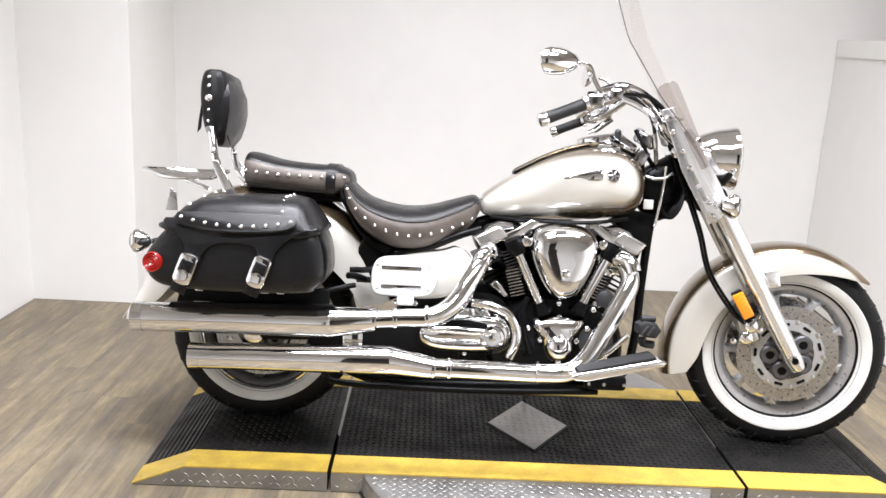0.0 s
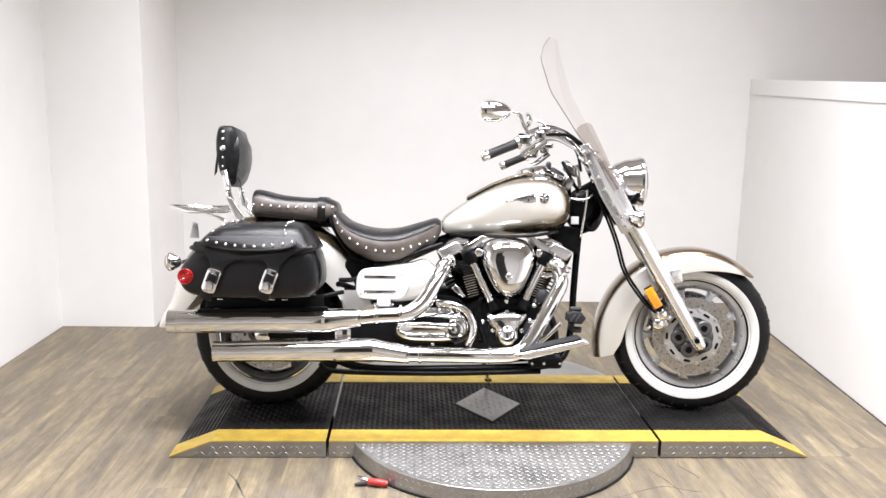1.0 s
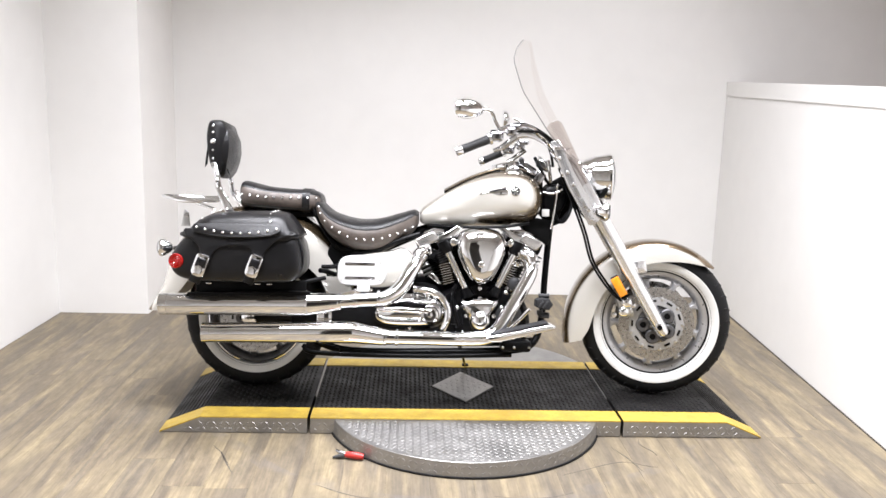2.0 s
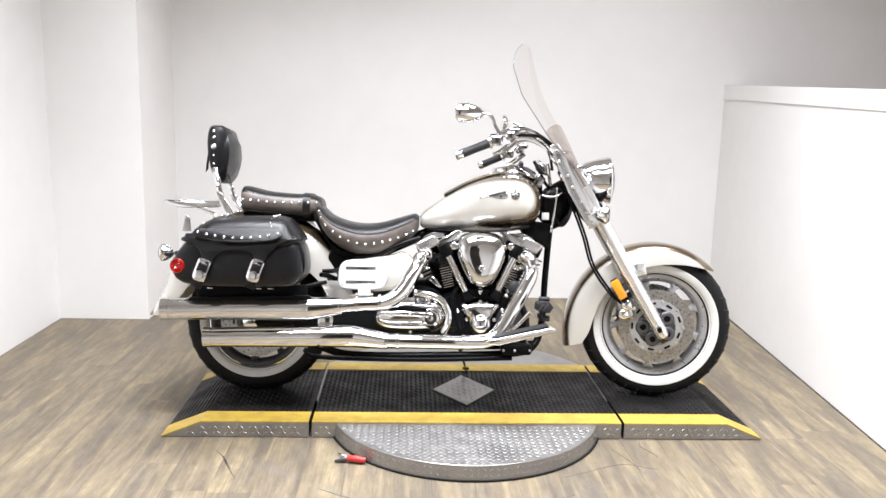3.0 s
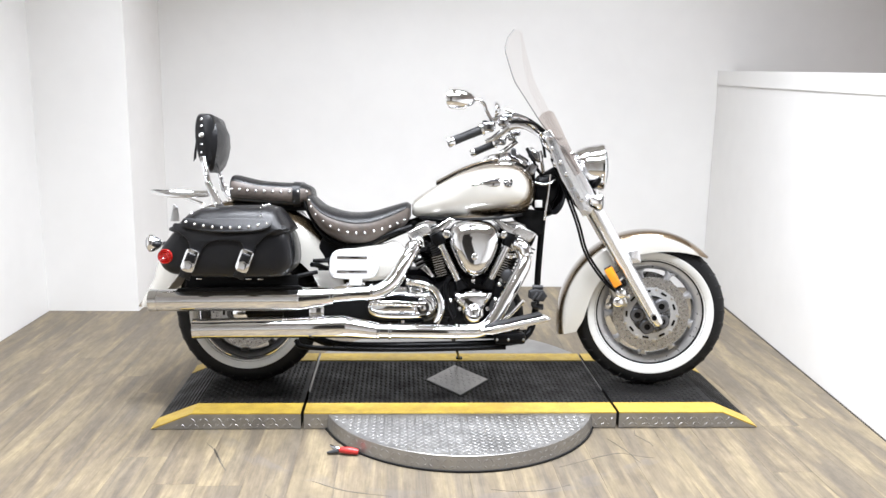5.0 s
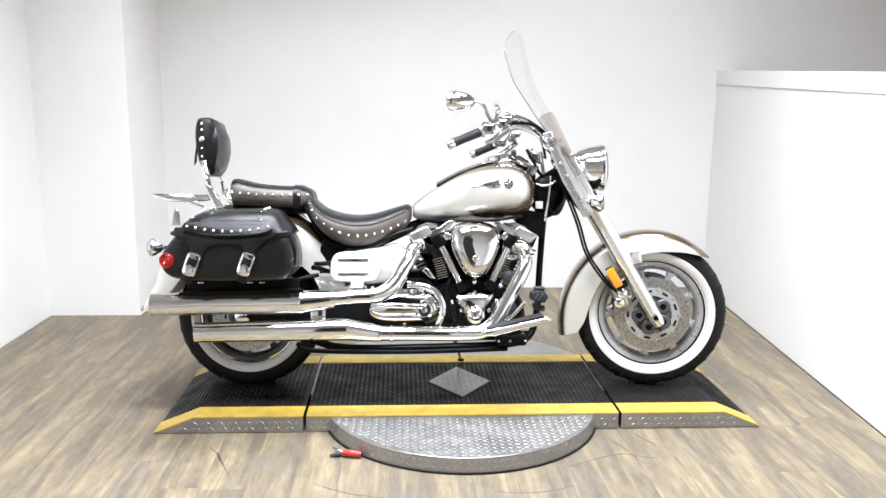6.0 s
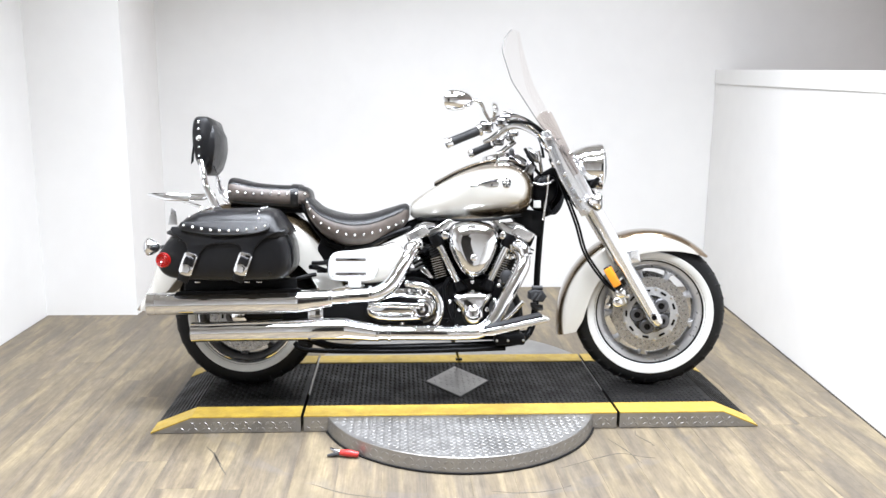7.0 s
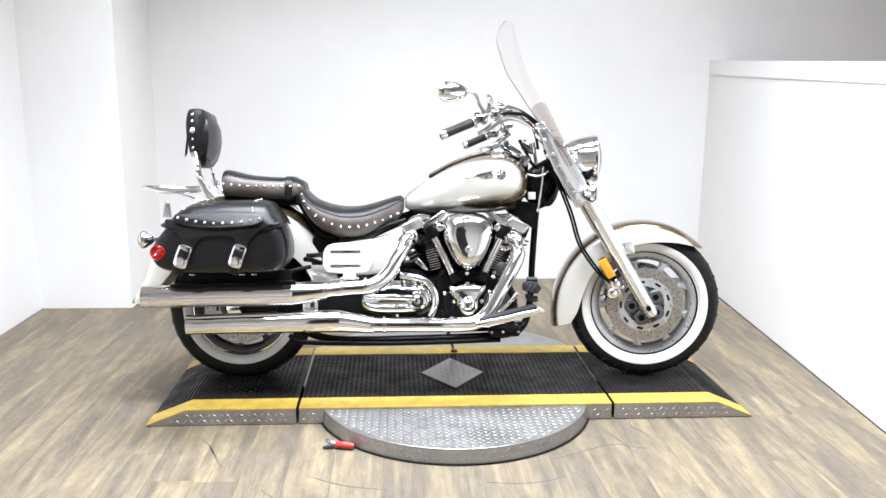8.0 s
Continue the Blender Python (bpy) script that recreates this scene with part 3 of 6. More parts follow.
part("inlay_seal", gap, BLACK, deck_m, "black rim painting the shadow edge round the steel inlay", smooth=False)
inlay = part("diamond_plate", bm, TREAD, deck_m, "bare steel diamond inlay in the deck", smooth=False)
spots = []
for i in range(-7, 8):
    for j in range(-9, 10):
        x, y = i * 0.024, j * 0.024
        if abs(x) / 0.120 + abs(y) / 0.170 < 0.95:
            spots.append((Matrix.Translation((0.126 + x, -0.061 + y, H + 0.0038)), radians(45 if (i + j) % 2 else -45)))
lugs("inlay_lug", spots, LUGM, inlay, "raised tread lugs", (0.011, 0.0036), 0.0012)

# red spring clamp on the turntable rim
clamp = thing("spring_clamp", "red-handled battery clamp lying by the turntable rim", "clamp", pose(-0.340, -0.652, 0.0, 0, 0, -14))
part("grip", tube([(0.0, 0, 0.016), (0.035, 0, 0.017), (0.068, 0.003, 0.014)], [0.010, 0.013, 0.010], 12), REDGRIP, clamp, "red plastic grip")
part("jaw", tube([(-0.040, 0.012, 0.024), (-0.02, 0.004, 0.02), (0.004, 0, 0.016)], [0.004, 0.008, 0.007], 8), DARKM, clamp, "toothed steel jaw")
part("jaw", tube([(-0.043, -0.018, 0.008), (-0.02, -0.006, 0.010), (0.004, 0, 0.014)], [0.004, 0.008, 0.007], 8), GREY, clamp, "toothed steel jaw")

# ---- the motorcycle ----
BIKE = Matrix.Translation((0.002, -0.114, H)) @ Matrix.Rotation(radians(-8), 4, "X") @ Matrix.Diagonal((1.0125, 1.0125, 1.0125, 1))
bike = thing("motorcycle", "cream and bronze cruiser motorcycle with black studded saddlebags, side stand down", "motorcycle", BIKE)
AX = Vector((-0.5, 0, 0.8660254))
PIV = Vector((0.60, 0, 0.87))
STEER = Matrix.Translation(PIV) @ Matrix.Rotation(radians(-10), 4, AX) @ Matrix.Translation(-PIV)
RW, FW = Vector((-0.760, 0.075, 0.304)), Vector((0.930, 0, 0.318))
REAR_GUARD = Vector((-0.757, 0, 0.322))


def steered(bm):
    bmesh.ops.transform(bm, matrix=STEER, verts=bm.verts)
    return bm


def same(bm):
    return bm


CARRIER = material("carrier_alloy", (0.42, 0.42, 0.42), rough=0.3, metal=0.4, vary=0.1, scale=20)
# Duller grey-tan here stands for the floor reflected in the rocker covers.
COVERM = material("cover_alloy_floor_tint", (0.60, 0.585, 0.565), rough=0.22, metal=0.85, rough_vary=0.06, vary=0.08, scale=14)
HUBM = material("grey_hub_alloy", (0.11, 0.11, 0.115), rough=0.35, metal=0.5, vary=0.2, scale=20)


def wheel(name, c, R, half, turn, label, spoke_mat, rim_mat, q=1.0):
    """A cast nine-spoke wheel with a whitewall tyre."""
    Y = (0, 1, 0)

    def sized(bm):
        m = Matrix.Translation(c) @ Matrix.Diagonal((q, 1, q, 1)) @ Matrix.Translation(-c)
        bmesh.ops.transform(bm, matrix=m, verts=bm.verts)
        return turn(bm)

    rim = part(name, sized(loop_lathe([(0.216, -half * 0.66), (0.219, -half * 0.60), (0.206, -half * 0.54), (0.199, -half * 0.40), (0.193, -half * 0.2), (0.193, half * 0.2),
                                      (0.199, half * 0.40), (0.206, half * 0.54), (0.219, half * 0.60), (0.216, half * 0.66), (0.204, half * 0.62), (0.190, half * 0.5),
                                      (0.184, half * 0.34), (0.182, 0), (0.184, -half * 0.34), (0.190, -half * 0.5), (0.204, -half * 0.62)], c, Y, 72)), rim_mat, bike, label)
    prof = [(R, 0), (R - 0.004, half * 0.45), (R - 0.016, half * 0.80), (R - 0.032, half * 0.97), (R - 0.055, half * 1.02), (max(R - 0.085, 0.2292) * q, half * 0.90),
            (0.219 * q, half * 0.66), (0.210 * q, half * 0.56)]
    part("tyre", turn(loop_lathe(prof + [(r, -h) for r, h in reversed(prof[1:])], c, Y, 96)), RUBBER, rim, "black tyre with a grooved tread")
    wr0, wr1 = 0.2230, 0.2575
    for s in (-1, 1):
        out = [r_ for r_ in ((wr1 + 0.002, 0.985), (wr1, 1.012), (0.247, 1.0), (0.233, 0.90), (wr0, 0.74), (wr0, 0.66), (0.24, 0.6))]
        part("whitewall", sized(loop_lathe([(r, s * half * f + s * 0.0035) for r, f in out], c, Y, 96)), WHITEW, rim, "clean white sidewall band")
    # spokes
    for k in range(9):
        a0 = 2 * math.pi * k / 9 + radians(24)
        half_w = [(0.060, 0.019), (0.10, 0.014), (0.14, 0.0105), (0.164, 0.0095), (0.174, 0.011), (0.181, 0.016), (0.187, 0.025)]
        edge = [(r, t) for r, t in half_w] + [(r, -t) for r, t in reversed(half_w)]
        ca, sa = math.cos(a0), math.sin(a0)
        part("spoke", sized(plate([(c.x + r * ca - t * sa, c.z + r * sa + t * ca) for r, t in edge], c.y - half * 0.52, c.y + half * 0.30, 0.005)), spoke_mat, rim)
    part("hub", sized(lathe([(0.02, -0.068), (0.055, -0.066), (0.066, -0.045), (0.066, 0.045), (0.055, 0.066), (0.02, 0.068)], c, Y, 40)), CAST, rim)
    return rim


def brake_disc(rim, c, y, turn):
    """A drilled floating disc on a spider with five round lugs."""
    bm = loop_lathe([(0.156, y - 0.0025), (0.156, y + 0.0025), (0.108, y + 0.0025), (0.108, y - 0.0025)], c, (0, 1, 0), 72)
    d = part("brake_disc", turn(bm), DISCM, rim, "drilled steel brake disc", angle=30)
    hb = bmesh.new()
    for k in range(48):
        a = 2 * math.pi * k / 48
        r = (0.145, 0.133, 0.121)[k % 3]
        lathe([(0.0026, -0.0006), (0.0026, 0.0004)], c + Vector((r * math.cos(a), y - 0.0028, r * math.sin(a))), (0, -1, 0), 8, hb)
    tagged(part("drilled_hole", turn(hb), GREY, d, smooth=False), kind="stuff")
    part("carrier", turn(loop_lathe([(0.112, y - 0.006), (0.114, y + 0.004), (0.082, y + 0.004), (0.080, y - 0.008)], c, (0, 1, 0), 60)), CARRIER, d, "slotted alloy carrier")
    for k in range(9):
        a = 2 * math.pi * (k + 0.5) / 9
        m = Matrix.Translation(c + Vector((0.099 * math.cos(a), y - 0.0085, 0.099 * math.sin(a)))) @ Matrix.Rotation(-a, 4, "Y")
        part("carrier_slot", turn(block((0.009, 0.004, 0.026), m, 0.003)), BLACK, d)
        p = c + Vector((0.108 * math.cos(a + 0.35), y - 0.004, 0.108 * math.sin(a + 0.35)))
        part("float_button", turn(lathe([(0.008, 0), (0.008, 0.004), (0.004, 0.006)], p, (0, -1, 0), 12)), SATIN, d)
    for k in range(5):
        a = 2 * math.pi * k / 5 + radians(40)
        p = c + Vector((0.055 * math.cos(a), y - 0.004, 0.055 * math.sin(a)))
        part("hub_lobe", turn(lathe([(0.031, -0.01), (0.031, 0.006), (0.026, 0.011), (0.014, 0.011), (0.013, 0.002)], p, (0, -1, 0), 24)), HUBM, d)
        part("bolt_recess", turn(lathe([(0.0125, 0.0), (0.0125, 0.0105)], p, (0, -1, 0), 16)), BLACK, d)
    return d


front_wheel = wheel("front_wheel", FW, 0.314, 0.062, steered, "cast alloy front wheel with a whitewall tyre", CAST, CAST)
brake_disc(front_wheel, FW, -0.072, steered)
brake_disc(front_wheel, FW, 0.078, steered)
# Darker spoke and rim colours paint in the wheel's dark inside.
rear_wheel = wheel("rear_wheel", RW, 0.302, 0.062, same, "cast alloy rear wheel with a whitewall tyre", GREY, HUBM, 0.922)


def smaller(bm):
    """Drawn in about the rear axle: the rear disc is the smaller one."""
    m = Matrix.Translation(RW) @ Matrix.Diagonal((0.95, 1, 0.95, 1)) @ Matrix.Translation(-RW)
    bmesh.ops.transform(bm, matrix=m, verts=bm.verts)
    return bm


brake_disc(rear_wheel, RW, -0.075, smaller)
part("rim_lip", loop_lathe([(0.2035, -0.044), (0.2045, -0.040), (0.1960, -0.030), (0.1915, -0.034), (0.1930, -0.0405), (0.1985, -0.0450)], RW, (0, 1, 0), 72), CHROME, rear_wheel, "bright rolled rim lip")
# Unseen pulley disc, added dark to close the view through the wheel.
part("drive_pulley", lathe([(0.150, 0.060), (0.155, 0.064), (0.155, 0.088), (0.150, 0.092), (0.05, 0.092)], RW, (0, 1, 0), 60), GREY, rear_wheel, "unseen belt pulley disc, dark to close the view through the wheel")


def tread(rim, c, R, half, turn, n=34):
    """Slanting rain grooves on the tyre shoulder, as thin dark inlaid sipes."""
    for k in range(n):
        a = 2 * math.pi * k / n
        for s in (-1, 1):
            pts = []
            for f, da, dr in ((0.25, 0.0, -0.0026), (0.55, 0.045, -0.0078), (0.80, 0.06, -0.0178), (0.93, 0.065, -0.0285)):
                r = R + dr
                pts.append(c + Vector((r * math.cos(a + da), s * half * f, r * math.sin(a + da))))
            yield turn(tube(pts, 0.0040, 5, 2))


GROOVE = material("groove_shadow_rubber", (0.006, 0.006, 0.006), rough=0.9)
joined("tread_groove", list(tread(front_wheel, FW, 0.3138, 0.062, steered)), GROOVE, front_wheel)["kind"] = "stuff"
joined("tread_groove", list(tread(rear_wheel, RW, 0.3018, 0.062, same)), GROOVE, rear_wheel)["kind"] = "stuff"


def fender(name, c, rows, mat, turn, label, thick=0.004, n=18):
    """A hooped mudguard: rows of (angle deg, crown radius, skirt radius, half width), swept round the axle."""
    bm = bmesh.new()
    rings = []
    for ang, rc, rs, w in smooth_table(rows, 6):
        a = radians(ang)
        d = Vector((math.cos(a), 0, math.sin(a)))
        ring = []
        outer, inner = [], []
        for k in range(n + 1):
            f = k / n * 2 - 1
            t = f * math.pi / 2
            y = w * math.copysign(abs(math.sin(t)) ** 0.62, f)
            r = rs + (rc - rs) * abs(math.cos(t)) ** 0.55
            outer.append(c + d * r + Vector((0, y, 0)))
            r2 = rs + (rc - thick - rs) * abs(math.cos(t)) ** 0.55
            inner.append(c + d * r2 + Vector((0, y * (1 - thick / w), 0)))
        rings.append(outer + list(reversed(inner)))
    return part(name, turn(ring_bridge(bm, rings)), mat, bike, label)


def crown_stripe(c, cut, grow):
    """Second colour over the crown: where the distance from the axle is above cut and the flank is left."""
    def rule(op, x, y, z):
        dx, dz = op("SUBTRACT", x, c.x), op("SUBTRACT", z, c.z)
        r = op("SQRT", op("ADD", op("MULTIPLY", dx, dx), op("MULTIPLY", dz, dz)))
        around = op("MODULO", op("ADD", op("ARCTAN2", dz, dx), 2 * math.pi), 2 * math.pi)
        return op("SUBTRACT", r, op("ADD", cut, op("MULTIPLY", op("SUBTRACT", around, 0.84), grow)))
    return rule


FWS = STEER @ FW
FENDF = two_tone("front_fender_paint", (0.66, 0.64, 0.585), (0.190, 0.136, 0.080), crown_stripe(FWS, 0.294, 0.033))
FENDR = two_tone("rear_fender_paint", (0.66, 0.64, 0.585), (0.205, 0.152, 0.088), crown_stripe(REAR_GUARD, 0.417, -0.006))
fender("front_fender", FW, [(47, 0.336, 0.324, 0.060), (60, 0.340, 0.298, 0.084), (80, 0.346, 0.270, 0.090), (105, 0.352, 0.256, 0.092), (130, 0.360, 0.253, 0.092),
                            (155, 0.370, 0.256, 0.092), (172, 0.380, 0.262, 0.092), (186, 0.391, 0.280, 0.092), (195, 0.399, 0.316, 0.088)], FENDF, steered, "cream front mudguard with a bronze crown")
fender("rear_fender", REAR_GUARD, [(15, 0.448, 0.33, 0.120), (45, 0.450, 0.30, 0.130), (80, 0.452, 0.27, 0.132), (115, 0.448, 0.26, 0.132), (140, 0.420, 0.28, 0.130),
                           (160, 0.390, 0.30, 0.120), (171, 0.405, 0.34, 0.11), (178, 0.430, 0.38, 0.10)], FENDR, same, "cream rear mudguard with a bronze crown")

# fuel tank
TANK = [(-0.080, 0.055, 0.762, 0.718), (-0.060, 0.085, 0.785, 0.706), (0.028, 0.145, 0.845, 0.702), (0.142, 0.195, 0.906, 0.703), (0.235, 0.218, 0.934, 0.706), (0.327, 0.212, 0.936, 0.714),
        (0.386, 0.175, 0.908, 0.730), (0.413, 0.125, 0.868, 0.765), (0.421, 0.05, 0.835, 0.800)]


def tank_rule(op, x, y, z):
    # cream field: under a falling arc, ending in a round nose; bronze outside it and in a swoosh below
    dx = op("SUBTRACT", x, 0.265)
    arc = op("SUBTRACT", z, op("SUBTRACT", 0.908, op("MULTIPLY", op("MULTIPLY", dx, dx), 1.28)))
    u = op("DIVIDE", op("MAXIMUM", dx, 0.0), 0.112)
    w = op("ABSOLUTE", op("DIVIDE", op("SUBTRACT", z, 0.830), 0.080))
    nose = op("MULTIPLY", op("SUBTRACT", op("ADD", op("POWER", u, 2.3), op("POWER", w, 2.3)), 1.0), 0.045)
    nose = op("MINIMUM", nose, dx)
    sw = op("SUBTRACT", op("ADD", 0.742, op("MULTIPLY", op("SUBTRACT", x, 0.156), 0.12)), z)
    low = op("MINIMUM", sw, op("SUBTRACT", x, 0.15))
    return op("MAXIMUM", op("MAXIMUM", arc, nose), op("MULTIPLY", low, 0.7))


TANKM = two_tone("tank_paint", (0.66, 0.64, 0.585), (0.205, 0.152, 0.088), tank_rule, 0.010)
tank = part("fuel_tank", body(TANK, 2.4, 48, 6), TANKM, bike, "teardrop fuel tank in cream with bronze borders")
part("console", body([(0.02, 0.030, 0.852, 0.82), (0.12, 0.045, 0.906, 0.86), (0.22, 0.055, 0.946, 0.90), (0.31, 0.058, 0.955, 0.90), (0.38, 0.050, 0.936, 0.88), (0.43, 0.04, 0.905, 0.86)], 2.6, 24, 5), BLACK, tank, "black tank-top console")
part("console_trim", tube([(0.02, -0.032, 0.852), (0.12, -0.046, 0.905), (0.22, -0.056, 0.940), (0.31, -0.06, 0.950), (0.40, -0.05, 0.922)], 0.005, 8), CHROME, tank)
spd = lathe([(0.062, 0), (0.066, 0.012), (0.064, 0.026), (0.056, 0.032), (0.05, 0.030), (0.02, 0.030)], (0.285, 0, 0.942), (-0.18, 0, 0.98), 40)
part("speedometer", spd, CHROME, tank, "round chrome speedometer pod")
part("lamp_pod", block((0.085, 0.10, 0.030), Matrix.Translation((0.362, 0, 0.955)) @ Matrix.Rotation(radians(32), 4, "Y"), 0.011, 3), DARKM, tank, "dark chrome warning lamp pod")
part("trip_knob", lathe([(0.009, -0.012), (0.011, 0.0), (0.010, 0.012), (0.003, 0.018)], (0.336, -0.055, 0.978), (-0.2, -0.3, 0.9), 14), GREY, tank)
part("tank_bracket", block((0.040, 0.05, 0.050), Matrix.Translation((0.412, -0.045, 0.912)) @ Matrix.Rotation(radians(35), 4, "Y"), 0.008, 2), DARKM, tank)
part("fuel_cap", lathe([(0.036, 0), (0.038, 0.008), (0.030, 0.016), (0.012, 0.018)], (0.300, -0.105, 0.922), (0.1, -0.35, 0.93), 28), CHROME, tank, "round chrome filler cap")
part("tank_seam", tube([(-0.05, -0.085, 0.705), (0.1, -0.15, 0.701), (0.25, -0.175, 0.706), (0.36, -0.15, 0.722)], 0.006, 8), BLACK, tank)
# badge: a chrome ring with a star of bars, and a swept chrome blade
bc = side_point(TANK, 0.293, 0.847, 0.0)
bn = Vector((0.08, -1, 0.18)).normalized()
badge = part("badge", lathe([(0.020, -0.004), (0.020, 0.004), (0.0175, 0.006), (0.016, 0.003), (0.002, 0.003)], bc, bn, 32), CHROME, tank, "round chrome badge")
part("badge_field", lathe([(0.016, 0.0032), (0.0158, 0.0042)], bc, bn, 24), GREY, badge)
bq = bn.to_track_quat("Z", "Y").to_matrix().to_4x4()
for k in range(3):
    m = Matrix.Translation(bc + bn * 0.0048) @ bq @ Matrix.Rotation(radians(60 * k), 4, "Z")
    part("badge_bar", block((0.032, 0.0052, 0.003), m, 0.001), SATIN2, badge)
rings = []
for i in range(15):
    f = i / 14
    x, zm, hh = 0.152 + 0.110 * f, 0.834 + 0.0145 * f, 0.0015 + 0.0165 * f ** 0.9
    ridge = [side_point(TANK, x, zm + hh * s, 0.0012 + 0.0035 * (1 - s * s) * f) for s in np.linspace(-1, 1, 9)]
    rings.append(ridge + [p + Vector((0, 0.004, 0)) for p in reversed(ridge)])
wing = part("badge_blade", ring_bridge(bmesh.new(), rings), CHROME, tank, "swept chrome badge blade")
part("blade_groove", tube([side_point(TANK, x, z, 0.005) for x, z in ((0.190, 0.845), (0.22, 0.851), (0.258, 0.857))], [0.001, 0.003, 0.0035], 8, 4), GREY, wing)

# seats
SEAT = [(-0.508, 0.100, 0.816, 0.749), (-0.485, 0.155, 0.794, 0.697), (-0.430, 0.185, 0.751, 0.633), (-0.340, 0.195, 0.726, 0.588), (-0.250, 0.185, 0.728, 0.585), (-0.165, 0.150, 0.751, 0.624), (-0.105, 0.115, 0.768, 0.674), (-0.084, 0.070, 0.759, 0.709)]
seat = part("rider_seat", body(SEAT, 2.6, 40, 6), LEATHER, bike, "black leather saddle with a brown studded skirt")


def skirt(rows, x0, x1, top, off=0.004, lo=-0.97, n=40, deep=9):
    """Leather band over the lower flank of a body(), both sides, from share lo up to share top of its height."""
    for side in (1, -1):
        bm = bmesh.new()
        xs = [r[0] for r in rows]
        rings = []
        for i in range(n + 1):
            x = x0 + (x1 - x0) * i / n
            w, zt, zb = (lerp(x, xs, [r[k] for r in rows]) for k in (1, 2, 3))
            zm, hz = (zt + zb) / 2, (zt - zb) / 2
            up, dn = [], []
            for k in range(deep + 1):
                s = lo + (top - lo) * k / deep
                y = w * (1 - abs(s) ** 2.6) ** (1 / 2.6)
                up.append((x, -side * (y + off), zm + s * hz))
                dn.append((x, -side * (y - 0.006), zm + s * hz))
            rings.append(up + list(reversed(dn)))
        yield ring_bridge(bm, rings)


SEATD = smooth_table(SEAT, 6)
for b in skirt(SEATD, -0.503, -0.088, 0.42):
    part("skirt", b, BROWN, seat, "brown leather side skirt")


def studs(rows, spots, parent, r=0.0055, off=0.005):
    for x, z in spots:
        p = side_point(rows, x, z, off)
        e = 0.004
        tx, tz = side_point(rows, x + e, z, off) - p, side_point(rows, x, z + e, off) - p
        nrm = tz.cross(tx)
        if nrm.y > 0:
            nrm = -nrm
        part("stud", dome(p, nrm.normalized(), r, 0.8), CHROME, parent)


studs(SEATD, [(p[0], p[1] + 0.008) for p in spline([(-0.491, 0.762), (-0.481, 0.735), (-0.461, 0.705), (-0.431, 0.680), (-0.401, 0.660), (-0.368, 0.646), (-0.334, 0.637), (-0.300, 0.634), (-0.266, 0.636), (-0.233, 0.642), (-0.201, 0.651), (-0.169, 0.661), (-0.139, 0.673), (-0.111, 0.687)], 1)], seat)
part("piping", tube([side_point(SEATD, x, lerp(x, [r[0] for r in SEATD], [r[2] for r in SEATD]) * 0.71 + lerp(x, [r[0] for r in SEATD], [r[3] for r in SEATD]) * 0.29, 0.004) for x in np.linspace(-0.498, -0.092, 14)], 0.0035, 8, 3), LEATHER, seat)
# Black filler put into the dark seam between saddle and mudguard.
part("seat_base", plate([(-0.515, 0.775), (-0.495, 0.740), (-0.452, 0.662), (-0.40, 0.615), (-0.34, 0.60), (-0.36, 0.575), (-0.425, 0.605), (-0.475, 0.672), (-0.512, 0.740)], -0.135, 0.135, 0.008), HARNESS, seat, "black filler along the dark seam under the saddle")
PILL = [(-0.808, 0.110, 0.862, 0.765), (-0.790, 0.138, 0.870, 0.753), (-0.700, 0.150, 0.850, 0.747), (-0.600, 0.148, 0.842, 0.742), (-0.530, 0.135, 0.840, 0.740), (-0.492, 0.105, 0.826, 0.748), (-0.480, 0.060, 0.805, 0.765)]
pill = part("passenger_seat", body(PILL, 3.0, 40, 6), LEATHER, bike, "black leather pillion pad with a brown studded band")
part("pillion_base", block((0.30, 0.20, 0.030), Matrix.Translation((-0.645, 0, 0.742)), 0.010), HARNESS, pill, "black pad base")
PILLD = smooth_table(PILL, 6)
for b in skirt(PILLD, -0.800, -0.487, 0.74, lo=-0.55):
    part("band", b, BROWN, pill, "brown leather side band")
studs(PILLD, [(-0.795 + 0.0325 * i, 0.811 - 0.008 * min(i, 3) / 3) for i in range(10)], pill, r=0.006)
sb = bmesh.new()
rings = []
for x in (-0.556, -0.527):
    xs = [r[0] for r in PILLD]
    row = (x, lerp(x, xs, [r[1] for r in PILLD]) + 0.006, lerp(x, xs, [r[2] for r in PILLD]) + 0.005, lerp(x, xs, [r[3] for r in PILLD]) - 0.004)
    rings.append([section(row, k, 40, 3.0) for k in range(40)])
part("strap", ring_bridge(sb, rings), LEATHER, pill, "black leather grab strap")

# backrest on its sissy bar, rack behind it
bkb = pillow([(-0.943, 0.986), (-0.946, 1.051), (-0.935, 1.101), (-0.905, 1.109), (-0.875, 1.101), (-0.862, 1.051), (-0.862, 0.981), (-0.875, 0.921), (-0.900, 0.896), (-0.928, 0.926)], -0.125, 0.125, [(0, 0.5), (0.03, 0.16), (0.1, 0), (0.5, -0.02), (0.9, 0), (0.97, 0.16), (1, 0.5)])
backrest = part("backrest", bkb, LEATHER, bike, "black leather sissy bar backrest with studs")
cush = []
